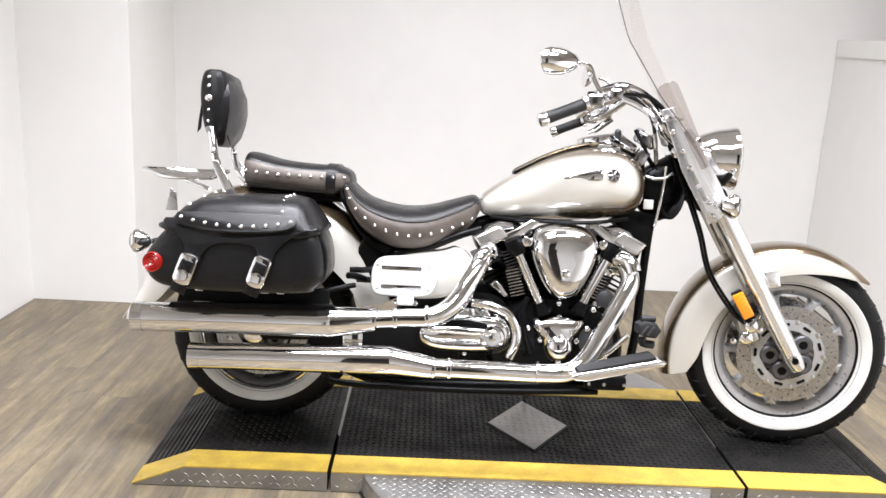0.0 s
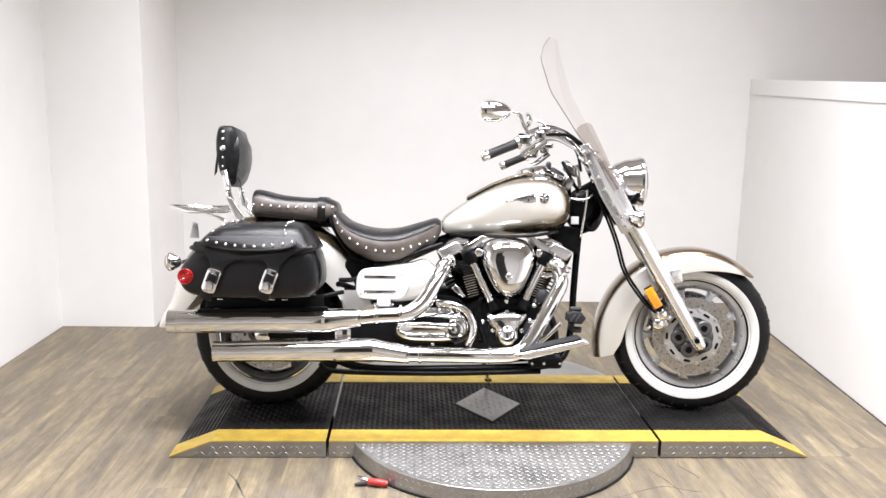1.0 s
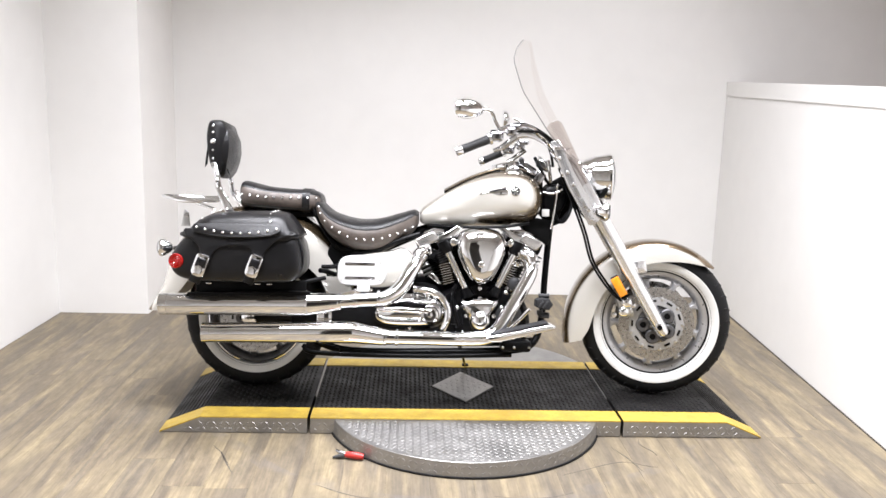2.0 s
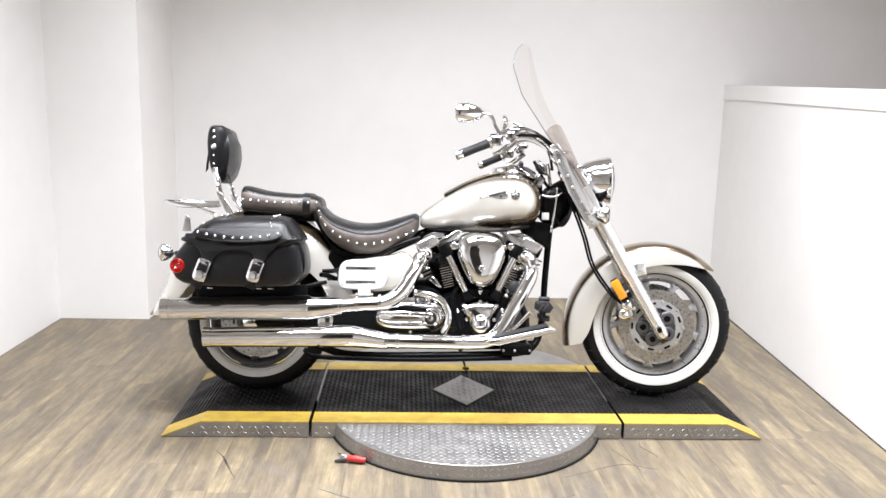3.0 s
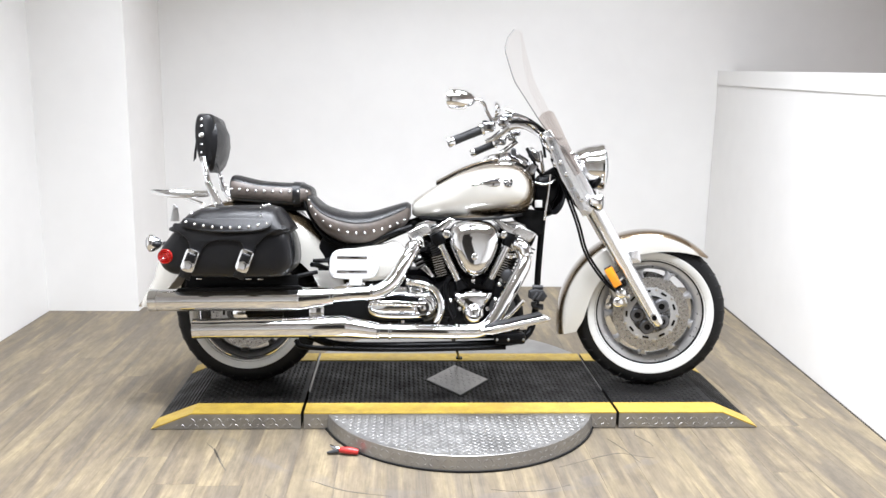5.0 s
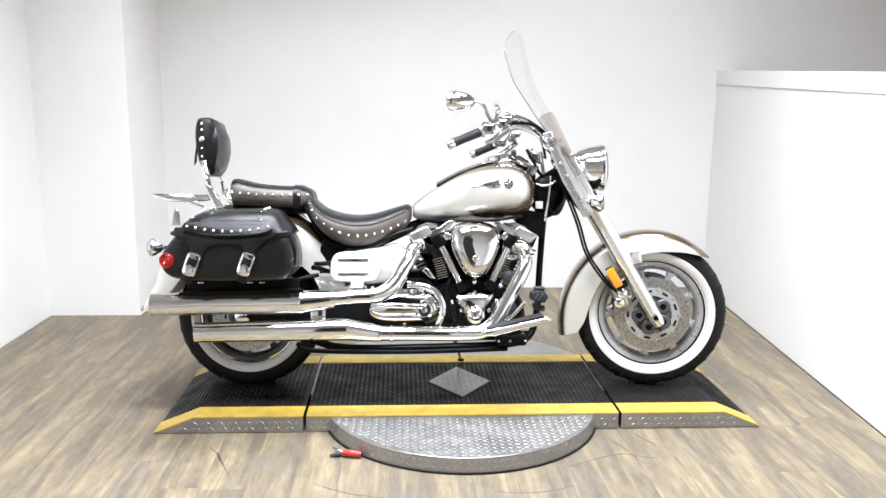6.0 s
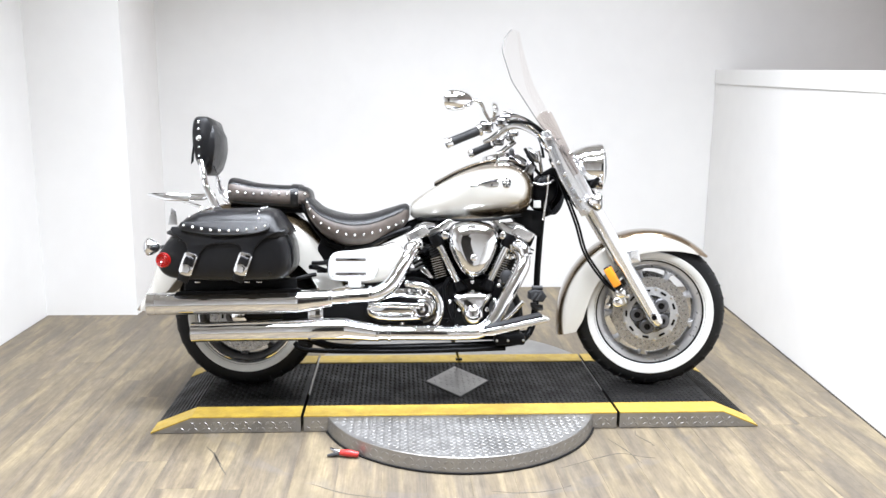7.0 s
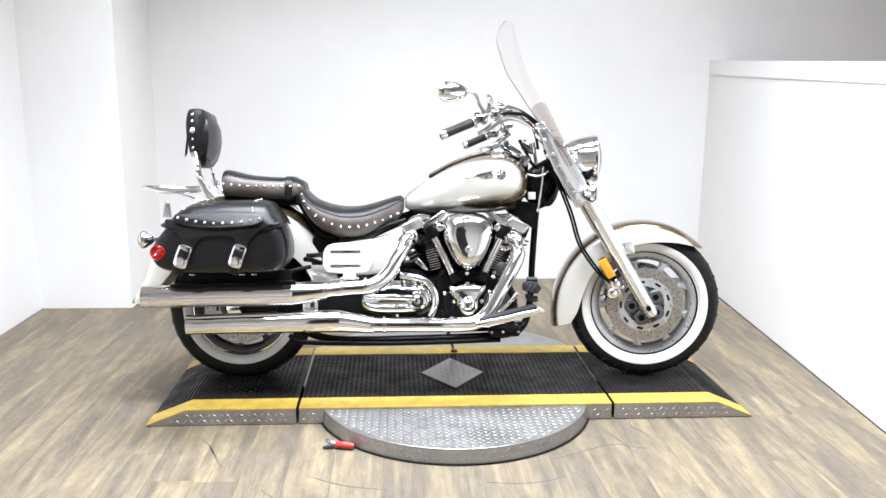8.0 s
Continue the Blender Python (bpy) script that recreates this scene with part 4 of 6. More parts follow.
for z, xe, d, w in ((0.880, -0.892, 0.0, 0.050), (0.888, -0.880, 0.003, 0.082), (0.911, -0.868, 0.007, 0.106), (0.951, -0.858, 0.011, 0.121), (0.991, -0.852, 0.012, 0.125), (1.041, -0.854, 0.011, 0.119), (1.075, -0.866, 0.007, 0.100), (1.095, -0.884, 0.003, 0.075), (1.104, -0.900, 0.0, 0.045)):
    cush.append([(xe + d * max(0, 1 - abs(f) ** 2.2), w * f, z) for f in np.linspace(-1, 1, 17)] + [(-0.915, w * f, z) for f in np.linspace(1, -1, 17)])
part("cushion", ring_bridge(bmesh.new(), cush), LEATHER, backrest, "padded front cushion", angle=60)
for z, r in ((1.092, 0.006), (1.066, 0.006), (1.030, 0.012), (0.995, 0.005), (0.962, 0.005)):
    part("stud", dome(Vector((-0.914, -0.128, z - 0.009)), (0, -1, 0), r, 0.7), CHROME, backrest)
part("fringe", plate([(-0.935, 1.001), (-0.930, 0.981), (-0.934, 0.931), (-0.945, 0.916), (-0.942, 0.951)], -0.132, -0.128, 0.001), LEATHER, backrest)
part("fringe", plate([(-0.860, 0.916), (-0.852, 0.911), (-0.842, 0.879), (-0.852, 0.896)], -0.132, -0.128, 0.001), LEATHER, backrest)
sissy = part("sissy_bar", tube([(-0.915, -0.105, 1.02), (-0.910, -0.110, 0.95), (-0.896, -0.130, 0.88), (-0.880, -0.135, 0.815), (-0.850, -0.135, 0.745)], 0.0125, 14), CHROME, bike, "chrome sissy bar uprights")
part("upright", tube([(-0.915, 0.105, 1.02), (-0.910, 0.110, 0.95), (-0.900, 0.130, 0.88), (-0.885, 0.135, 0.815), (-0.835, 0.135, 0.755)], 0.0125, 14), CHROME, sissy)
part("cross_bar", tube([(-0.912, -0.135, 0.93), (-0.912, 0, 0.94), (-0.912, 0.135, 0.93)], 0.008, 10), CHROME, sissy)
for y in (-0.135, 0.135):
    part("stay", plate([(-0.90, 0.84), (-0.875, 0.835), (-0.815, 0.735), (-0.845, 0.725)], y - 0.018 if y < 0 else y + 0.012, y - 0.012 if y < 0 else y + 0.018, 0.002), CHROME, sissy)
    part("stay_bolt", dome(Vector((-0.893, y - 0.013, 0.865)), (0, -1, 0), 0.010, 0.7), CHROME, sissy)
RACK = [(-0.905, -0.12, 0.783), (-1.0, -0.122, 0.780), (-1.050, -0.108, 0.782), (-1.105, -0.055, 0.793), (-1.146, 0, 0.802)]
rack = part("luggage_rack", tube(RACK + [(x, -y, z + 0.17 * -y) for x, y, z in reversed(RACK[:-1])], 0.006, 10), CHROME, bike, "low chrome luggage rack")
for y in (-0.090, -0.060, -0.030, 0.0, 0.030, 0.060, 0.090):
    part("rack_bar", tube([(-0.905, y, 0.790 + 0.09 * y), (-1.0, y, 0.789 + 0.09 * y), (-1.136 + abs(y) * 0.75, y * 0.9, 0.799 + 0.08 * y)], 0.0045, 8), SATIN2, rack)
part("rack_foot", tube([(-0.99, -0.11, 0.778), (-0.95, -0.12, 0.765), (-0.905, -0.13, 0.75)], 0.006, 8), CHROME, rack)


# saddlebags
def saddlebag(side):
    """side -1: the bag toward the open bay; 1: its twin on the far flank."""
    y_in, y_out = side * 0.17, side * 0.445
    low = [(-1.004, 0.547), (-0.997, 0.581), (-0.970, 0.622), (-0.942, 0.652), (-0.90, 0.680), (-0.72, 0.690), (-0.585, 0.680), (-0.542, 0.656), (-0.524, 0.618), (-0.516, 0.574), (-0.519, 0.530),
           (-0.543, 0.499), (-0.580, 0.486), (-0.773, 0.483), (-0.921, 0.488), (-0.978, 0.507)]
    steps = [(0, 0.10), (0.06, 0.0), (0.5, -0.01), (0.78, 0.0), (0.87, 0.025), (0.93, 0.07), (0.960, 0.13), (0.980, 0.22), (0.993, 0.36), (1.0, 0.55), (1.004, 0.80)]
    bag = part("saddlebag", pillow(low, y_in, y_out, steps, 6), LEATHER, bike, "black leather saddlebag with chrome buckles and studs")
    # lid: a cap over the top with a drooping rim
    rings = []
    lid_top = lambda x: lerp(x, [-0.965, -0.94, -0.905, -0.86, -0.74, -0.62, -0.582, -0.552, -0.525], [0.664, 0.682, 0.714, 0.735, 0.744, 0.746, 0.738, 0.700, 0.664])
    for i in range(33):
        x = -0.960 + 0.430 * i / 32
        top = lid_top(x)
        rim = 0.652 if abs(x + 0.74) < 0.2 else 0.652 + 0.004
        e = min(1.0, (0.217 - abs(x + 0.745)) / 0.05)
        yo = abs(y_out) + 0.006 - 0.03 * (1 - max(0.0, e)) ** 2
        z4 = min(top - 0.004, max(top - 0.056, 0.668))
        z3 = max(top - 0.030, z4 + 0.001)
        front_z = [(yo - 0.10, top), (yo - 0.055, max(top - 0.010, z3 + 0.001)), (yo - 0.022, z3), (yo - 0.006, z4), (yo, min(z4 - 0.003, 0.664)), (yo + 0.001, 0.650 + 0.008 * (1 - e)), (yo - 0.002, 0.640 + 0.014 * (1 - e)), (yo - 0.012, 0.642 + 0.012 * (1 - e))]
        prof = [(abs(y_in) - 0.01, rim), (abs(y_in) + 0.01, top - 0.004), (abs(y_in) + 0.09, top + 0.004)] + front_z
        rings.append([(x, side * y, z) for y, z in prof])
    part("lid", ring_bridge(bmesh.new(), rings), LEATHER, bag, "black leather lid with a drooping rim", angle=55)
    yf = side * 0.452
    arcs = [[(-0.945, 0.672), (-0.932, 0.657), (-0.905, 0.640), (-0.885, 0.618), (-0.878, 0.590), (-0.876, 0.568)],
            [(-0.840, 0.568), (-0.836, 0.585), (-0.825, 0.600), (-0.805, 0.614), (-0.771, 0.620), (-0.717, 0.619), (-0.696, 0.610), (-0.690, 0.590), (-0.690, 0.568)],
            [(-0.655, 0.568), (-0.652, 0.588), (-0.640, 0.607), (-0.612, 0.635), (-0.583, 0.652), (-0.556, 0.660), (-0.534, 0.663)]]
    edge_line = [(float(p[0]), float(p[1])) for a in arcs for p in spline(a, 4)]
    flap = plate(edge_line + [(-0.540, 0.674), (-0.60, 0.680), (-0.73, 0.682), (-0.86, 0.680), (-0.94, 0.680)], min(yf, yf + side * 0.007), max(yf, yf + side * 0.007), 0.003)
    for vtx in flap.verts:
        e = max(0.0, min(1.0, (0.217 - abs(vtx.co.x + 0.745)) / 0.05))
        vtx.co.y -= side * 0.028 * (1 - e) ** 2 + side * max(0.0, vtx.co.z - 0.662) * 1.1
    part("flap", flap, LEATHER, bag, "scalloped leather flap with two straps")
    over = pillow([(-0.904, 0.697), (-0.908, 0.680), (-0.891, 0.665), (-0.817, 0.651), (-0.737, 0.648), (-0.649, 0.654), (-0.602, 0.666), (-0.592, 0.683), (-0.604, 0.696), (-0.66, 0.699), (-0.737, 0.700), (-0.84, 0.699)], yf + side * 0.004, yf + side * 0.013, [(0, 0), (0.7, 0), (1, 0.2)], 5)
    bmesh.ops.subdivide_edges(over, edges=[e for e in over.edges if e.calc_length() > 0.05], cuts=3)
    for vtx in over.verts:
        vtx.co.y -= side * max(0.0, vtx.co.z - 0.668) * 0.55
    part("flap", over, LEATHER, bag, "overlaid studded leather panel")
    for bx in (-0.872, -0.680):
        m = Matrix.Translation((bx - 0.004, yf + side * 0.010, 0.549)) @ Matrix.Rotation(radians(20), 4, "Y")
        def face(rows, y0, y1, steps, m=m):
            b = pillow(rows, side * y0, side * y1, steps, 4)
            bmesh.ops.transform(b, matrix=m, verts=b.verts)
            return b
        ring = [(-0.024, -0.032), (-0.025, 0.0), (-0.024, 0.032), (-0.016, 0.040), (0.0, 0.041), (0.016, 0.040), (0.024, 0.032), (0.025, 0.0), (0.024, -0.032), (0.015, -0.042), (0.0, -0.044), (-0.015, -0.042)]
        bk = part("buckle", face(ring, -0.003, 0.008, [(0, 0), (0.55, 0), (0.85, 0.06), (1, 0.20)]), CHROME, bag, "chrome strap buckle")
        part("tongue", face([(-0.016, 0.022), (-0.012, 0.026), (0.0, 0.027), (0.012, 0.026), (0.016, 0.022), (0.017, 0.004), (0.016, -0.012), (0.008, -0.006), (0.0, -0.004), (-0.008, -0.006), (-0.016, -0.012), (-0.017, 0.004)], 0.006, 0.0115, [(0, 0), (0.5, 0.02), (0.85, 0.15), (1, 0.4)]), LEATHER, bk, "dark leather strap loop")
        part("lip", face([(-0.021, -0.008), (-0.010, -0.002), (0.0, 0.001), (0.010, -0.002), (0.021, -0.008), (0.021, -0.030), (0.013, -0.039), (0.0, -0.041), (-0.013, -0.039), (-0.021, -0.030)], 0.006, 0.0125, [(0, 0), (0.5, 0.03), (0.85, 0.2), (1, 0.5)]), CHROME, bk, "rounded chrome keeper")
        part("strap", block((0.040, 0.006, 0.13), Matrix.Translation((bx - 0.006, yf + side * 0.002, 0.545)) @ Matrix.Rotation(radians(20), 4, "Y"), 0.002), LEATHER, bag, "leather strap")
    part("reflector", lathe([(0.027, -0.05), (0.027, 0.005), (0.0245, 0.0085), (0.021, 0.0045), (0.0175, 0.0085), (0.014, 0.0045), (0.0105, 0.0085), (0.006, 0.005), (0.001, 0.008)], (-0.968, side * 0.443, 0.561), (-0.16, side, 0), 32), RED, bag, "round red reflector")
    if side < 0:
        for x in np.linspace(-0.892, -0.606, 10):
            z = 0.666 + 0.017 * ((x + 0.745) / 0.14) ** 2
            part("stud", dome(Vector((float(x), yf - 0.012 + max(0.0, float(z) - 0.668) * 0.55, float(z))), (0, -1, 0.2), 0.006, 0.8), CHROME, bag)
        for x, y, z in ((-0.880, -0.42, 0.716), (-0.855, -0.37, 0.737), (-0.835, -0.33, 0.747), (-0.82, -0.30, 0.75), (-0.632, -0.43, 0.708), (-0.638, -0.412, 0.7205), (-0.638, -0.388, 0.734), (-0.634, -0.36, 0.745), (-0.629, -0.335, 0.748), (-0.622, -0.31, 0.750)):
            part("stud", dome(Vector((x, y, z)), (0, -0.7, 1), 0.006, 0.8), CHROME, bag)
    part("piping", tube([(-0.535, side * 0.40, 0.650), (-0.517, side * 0.405, 0.60), (-0.518, side * 0.405, 0.545), (-0.545, side * 0.40, 0.500)], 0.004, 8), LEATHER, bag)
    return bag


saddlebag(-1)
saddlebag(1)
brk = part("bag_rail", tube([(-0.95, -0.25, 0.478), (-0.75, -0.26, 0.470), (-0.56, -0.25, 0.472), (-0.45, -0.21, 0.49)], 0.008, 10), BLACK, bike, "black saddlebag support rail")
# Added black strip fills in the dark gap between bag and silencer.
part("rail_bracket", block((0.42, 0.012, 0.050), Matrix.Translation((-0.725, -0.285, 0.459)), 0.005), HARNESS, brk)
for x in (-0.885, -0.70, -0.655):
    part("bolt", block((0.022, 0.006, 0.008), Matrix.Translation((x, -0.293, 0.468)), 0.003), SATIN2, brk)
part("rail_bracket", block((0.03, 0.02, 0.09), Matrix.Translation((-0.94, -0.21, 0.45)), 0.004), BLACK, brk)


# exhaust
def muffler(name, pts, radii, label):
    ex = part(name, tube(pts, radii, 32, 1), CHROME, bike, label)
    p, q = Vector(pts[0]), Vector(pts[1])
    d = (p - q).normalized()
    part("tip", lathe([(radii[0] + 0.001, -0.03), (radii[0] + 0.002, 0.0), (radii[0] - 0.008, 0.001), (radii[0] - 0.010, -0.05)], p, d, 28, cap=False), CHROME, ex)
    part("bore", lathe([(radii[0] - 0.010, -0.012), (0.001, -0.012)], p, d, 24), BLACK, ex)
    return ex


Y1 = -0.30
up = muffler("upper_exhaust", [(-1.065, Y1, 0.386), (-0.90, Y1, 0.389), (-0.70, Y1, 0.392), (-0.515, Y1, 0.394), (-0.500, Y1, 0.3945), (-0.492, Y1, 0.395), (-0.395, Y1, 0.4030), (-0.385, Y1, 0.4035)], [0.0405, 0.0425, 0.0440, 0.0455, 0.0450, 0.0435, 0.0345, 0.0330], "long chrome upper silencer and header shield")
part("header", tube([(-0.40, Y1, 0.404), (-0.30, Y1, 0.413), (-0.215, Y1 + 0.005, 0.420), (-0.155, -0.275, 0.458), (-0.115, -0.25, 0.520), (-0.082, -0.215, 0.572), (-0.055, -0.17, 0.585), (-0.03, -0.12, 0.57)],
                    [0.026, 0.027, 0.029, 0.030, 0.0295, 0.028, 0.027, 0.027], 20, 6), CHROME, up, "chrome header heat shield")
for x, r in ((-0.385, 0.0310), (-0.325, 0.0275), (-0.235, 0.0295)):
    part("clamp_band", lathe([(r, -0.006), (r + 0.003, -0.004), (r + 0.003, 0.004), (r, 0.006)], (x, Y1, 0.405 + 0.1 * max(0, x + 0.388)), (1, 0, 0.05), 24), CHROME, up)
part("cap_ring", lathe([(0.044, -0.006), (0.0468, -0.004), (0.0468, 0.004), (0.044, 0.006)], (-0.512, Y1, 0.394), (1, 0, 0.01), 32), CHROME, up)
lo = muffler("lower_exhaust", [(-0.905, Y1, 0.279), (-0.75, Y1, 0.2825), (-0.50, Y1, 0.287), (-0.345, Y1, 0.2895), (-0.333, Y1, 0.2890), (-0.325, Y1, 0.2880), (-0.225, Y1, 0.2735), (-0.215, Y1, 0.2725)], [0.0365, 0.0385, 0.0415, 0.0435, 0.0430, 0.0415, 0.0330, 0.0315], "long chrome lower silencer and header shield")
part("header", tube([(-0.23, Y1, 0.273), (-0.05, Y1, 0.271), (0.11, Y1, 0.270), (0.185, Y1 + 0.01, 0.275), (0.235, -0.28, 0.312), (0.285, -0.26, 0.395), (0.330, -0.24, 0.470), (0.362, -0.22, 0.535), (0.350, -0.18, 0.580), (0.31, -0.13, 0.580)],
                    [0.027, 0.0275, 0.028, 0.028, 0.028, 0.0285, 0.0285, 0.028, 0.027, 0.026], 20, 6), CHROME, lo, "chrome header heat shield")
for x in (-0.21, -0.165, 0.09):
    part("clamp_band", lathe([(0.0295, -0.006), (0.032, -0.004), (0.032, 0.004), (0.0295, 0.006)], (x, Y1, 0.272), (1, 0, 0), 24), CHROME, lo)
part("bracket", block((0.06, 0.03, 0.045), Matrix.Translation((-0.445, Y1 + 0.024, 0.345)), 0.007), CHROME, lo)
# Black strip paints the bag's dark reflection along the silencer top.
part("heat_shield", plate([(-0.964, 0.421), (-0.955, 0.435), (-0.70, 0.443), (-0.505, 0.447), (-0.492, 0.440), (-0.505, 0.432), (-0.70, 0.427), (-0.90, 0.420)], -0.327, -0.312, 0.003), BLACK, up, "black strip standing for the bag's reflection on the silencer")

# frame, swing arm, stand
fr = part("frame", tube([(0.490, 0, 0.86), (0.471, 0, 0.70), (0.456, 0, 0.50), (0.446, 0, 0.32), (0.41, -0.02, 0.215), (0.30, -0.10, 0.195), (0.0, -0.14, 0.190), (-0.35, -0.14, 0.19), (-0.50, -0.14, 0.23)], [0.0135, 0.0135, 0.0135, 0.014, 0.015, 0.016, 0.016, 0.016, 0.016], 12), BLACK, bike, "black tubular steel frame")
part("frame_rail", tube([(0.41, 0.02, 0.215), (0.30, 0.10, 0.195), (0.0, 0.14, 0.190), (-0.35, 0.14, 0.19), (-0.50, 0.14, 0.23)], 0.017, 12), BLACK, fr)
part("backbone", tube([(0.52, 0, 0.86), (0.3, 0, 0.74), (0.0, 0, 0.70), (-0.25, 0, 0.60), (-0.45, 0, 0.52)], 0.024, 12), BLACK, fr)
part("seat_rail", tube([(-0.08, -0.13, 0.668), (-0.15, -0.14, 0.645), (-0.26, -0.15, 0.602), (-0.34, -0.15, 0.585)], 0.011, 10), BLACK, fr)
part("head_tube", tube([(0.545, 0, 0.965), (0.615, 0, 0.845)], 0.036, 18, 1), BLACK, fr)
part("frame_gusset", plate([(0.418, 0.85), (0.45, 0.885), (0.52, 0.925), (0.59, 0.86), (0.570, 0.80), (0.540, 0.755), (0.508, 0.728), (0.495, 0.742), (0.445, 0.735), (0.42, 0.765)], -0.035, 0.035, 0.012), HARNESS, fr)
part("head_cover", pillow([(0.425, 0.80), (0.43, 0.86), (0.47, 0.885), (0.515, 0.875), (0.528, 0.82), (0.505, 0.772), (0.47, 0.758), (0.438, 0.765)], -0.03, -0.075, [(0, 0), (0.6, 0), (0.85, 0.1), (1, 0.3)], 5), BLACK, fr, "black wiring cover")
part("engine_hanger", plate([(0.335, 0.722), (0.372, 0.672), (0.405, 0.662), (0.432, 0.645), (0.458, 0.630), (0.470, 0.66), (0.480, 0.735), (0.40, 0.745)], -0.045, 0.045, 0.008), HARNESS, fr, "black engine hanger under the tank nose")
# Bright metal tube and bar put highlights over the black downtube and cover.
part("conduit", tube([(0.484, -0.092, 0.885), (0.478, -0.096, 0.83), (0.470, -0.094, 0.765), (0.462, -0.080, 0.700)], 0.0055, 10), SATIN2, fr, "thin bright tube standing for the highlight on the downtube")
part("head_bracket", tube([(0.425, -0.080, 0.852), (0.450, -0.090, 0.846), (0.480, -0.095, 0.850), (0.505, -0.09, 0.864)], 0.0055, 10), SATIN2, fr, "bright bent bar added as a highlight")
part("wiring_box", block((0.075, 0.09, 0.10), Matrix.Translation((0.475, -0.02, 0.80)) @ Matrix.Rotation(radians(12), 4, "Y"), 0.012, 3), HARNESS, fr)
part("bracket", block((0.031, 0.006, 0.030), Matrix.Translation((0.437, -0.088, 0.766)), 0.003), PLATEM, fr, "small bright bracket")
for k, (y, dz) in enumerate(((-0.05, 0.0), (-0.065, 0.02), (0.04, 0.01), (-0.085, 0.035), (-0.03, -0.02))):
    part("cable", tube([(0.555, y, 0.81 + dz), (0.530, y - 0.02, 0.760), (0.50, y - 0.015, 0.728), (0.470, y, 0.735 + dz)], 0.006, 8), BLACK, fr)
part("swing_arm", tube([(-0.30, -0.13, 0.36), (-0.5, -0.135, 0.335), (-0.757, -0.135, 0.322)], [0.03, 0.026, 0.024], 14), BLACK, fr)
part("axle_plate", lathe([(0.03, 0), (0.032, 0.01), (0.018, 0.02)], (-0.757, -0.14, 0.322), (0, -1, 0), 24), CHROME, fr)
part("skid_rail", tube([(-0.54, -0.17, 0.215), (-0.48, -0.18, 0.187), (-0.1, -0.18, 0.18), (0.30, -0.16, 0.186)], 0.010, 10), BLACK, fr)
part("side_stand", tube([(0.10, 0.16, 0.20), (0.13, 0.24, 0.11), (0.15, 0.325, 0.049)], [0.012, 0.007, 0.006], 10), DARKM, fr, "thin steel side stand")
part("stand_foot", block((0.03, 0.03, 0.006), Matrix.Translation((0.15, 0.33, 0.051)) @ Matrix.Rotation(radians(8), 4, "X"), 0.003), BLACK, fr)
for (x0, z0, x1, z1, y) in ((-0.47, 0.53, -0.35, 0.565, -0.17), (-0.45, 0.50, -0.30, 0.535, -0.16)):
    part("cable", tube([(x0, y, z0), ((x0 + x1) / 2, y - 0.01, (z0 + z1) / 2 - 0.012), (x1, y, z1)], 0.009, 8), BLACK, fr)
part("rear_panel", plate([(-0.50, 0.50), (-0.44, 0.62), (-0.36, 0.62), (-0.30, 0.56), (-0.33, 0.47), (-0.42, 0.46)], -0.12, 0.12, 0.01), BLACK, fr, "black panel under the saddle")

# side cover: pearl pod with a slotted plate bolted on
pod = part("side_cover", pillow([(-0.395, 0.50), (-0.38, 0.555), (-0.30, 0.585), (-0.20, 0.598), (-0.150, 0.610), (-0.110, 0.585), (-0.098, 0.535), (-0.125, 0.485), (-0.19, 0.455), (-0.30, 0.452)], -0.09, -0.205, [(0, 0), (0.5, 0), (0.8, 0.06), (0.93, 0.16), (1, 0.36)], 6), CREAM, bike, "cream pearl side cover")
pl = part("cover_plate", pillow([(-0.405, 0.49), (-0.400, 0.545), (-0.375, 0.575), (-0.30, 0.582), (-0.235, 0.578), (-0.210, 0.545), (-0.210, 0.500), (-0.235, 0.468), (-0.30, 0.462), (-0.385, 0.466)], -0.190, -0.222, [(0, 0), (0.75, 0), (0.94, 0.06), (1, 0.16)], 6), PLATEM, pod, "pale slotted plate")
for z in (0.548, 0.492):
    part("slot", block((0.118, 0.006, 0.012), Matrix.Translation((-0.315, -0.2212, z)), 0.003), DARKM, pl)
for x, z in ((-0.385, 0.555), (-0.385, 0.485), (-0.235, 0.555), (-0.235, 0.485)):
    part("screw", lathe([(0.0032, -0.002), (0.0032, 0.001), (0.0016, 0.002)], (x, -0.2215, z), (0, -1, 0), 10), SATIN2, pl)
for x in (-0.33, -0.27):
    part("lock_pin", lathe([(0.007, 0), (0.007, 0.02), (0.003, 0.022)], (x, -0.21, 0.445), (0, -1, 0), 12), CHROME, pod)
part("lock", block((0.05, 0.02, 0.03), Matrix.Translation((-0.30, -0.215, 0.452)), 0.006), PLATEM, pod)
# Added black block darkens the open gap between the silencers.
part("rear_panel", block((0.46, 0.02, 0.13), Matrix.Translation((-0.36, -0.165, 0.335)), 0.01), HARNESS, fr, "black filler added for the dark gap behind the silencers")
part("passenger_peg", tube([(-0.42, -0.16, 0.50), (-0.45, -0.20, 0.515), (-0.47, -0.23, 0.52)], 0.010, 10), BLACK, bike, "folded black passenger peg")

# engine
case = part("engine", pillow([(-0.03, 0.23), (-0.06, 0.32), (0.0, 0.42), (0.08, 0.47), (0.165, 0.485), (0.25, 0.47), (0.34, 0.42), (0.375, 0.32), (0.34, 0.235), (0.165, 0.215)], 0.16, -0.16, [(0, 0.2), (0.1, 0), (0.9, 0), (0.96, 0.06), (1, 0.14)], 5), BLACK, bike, "black air-cooled V-twin engine with chrome covers")
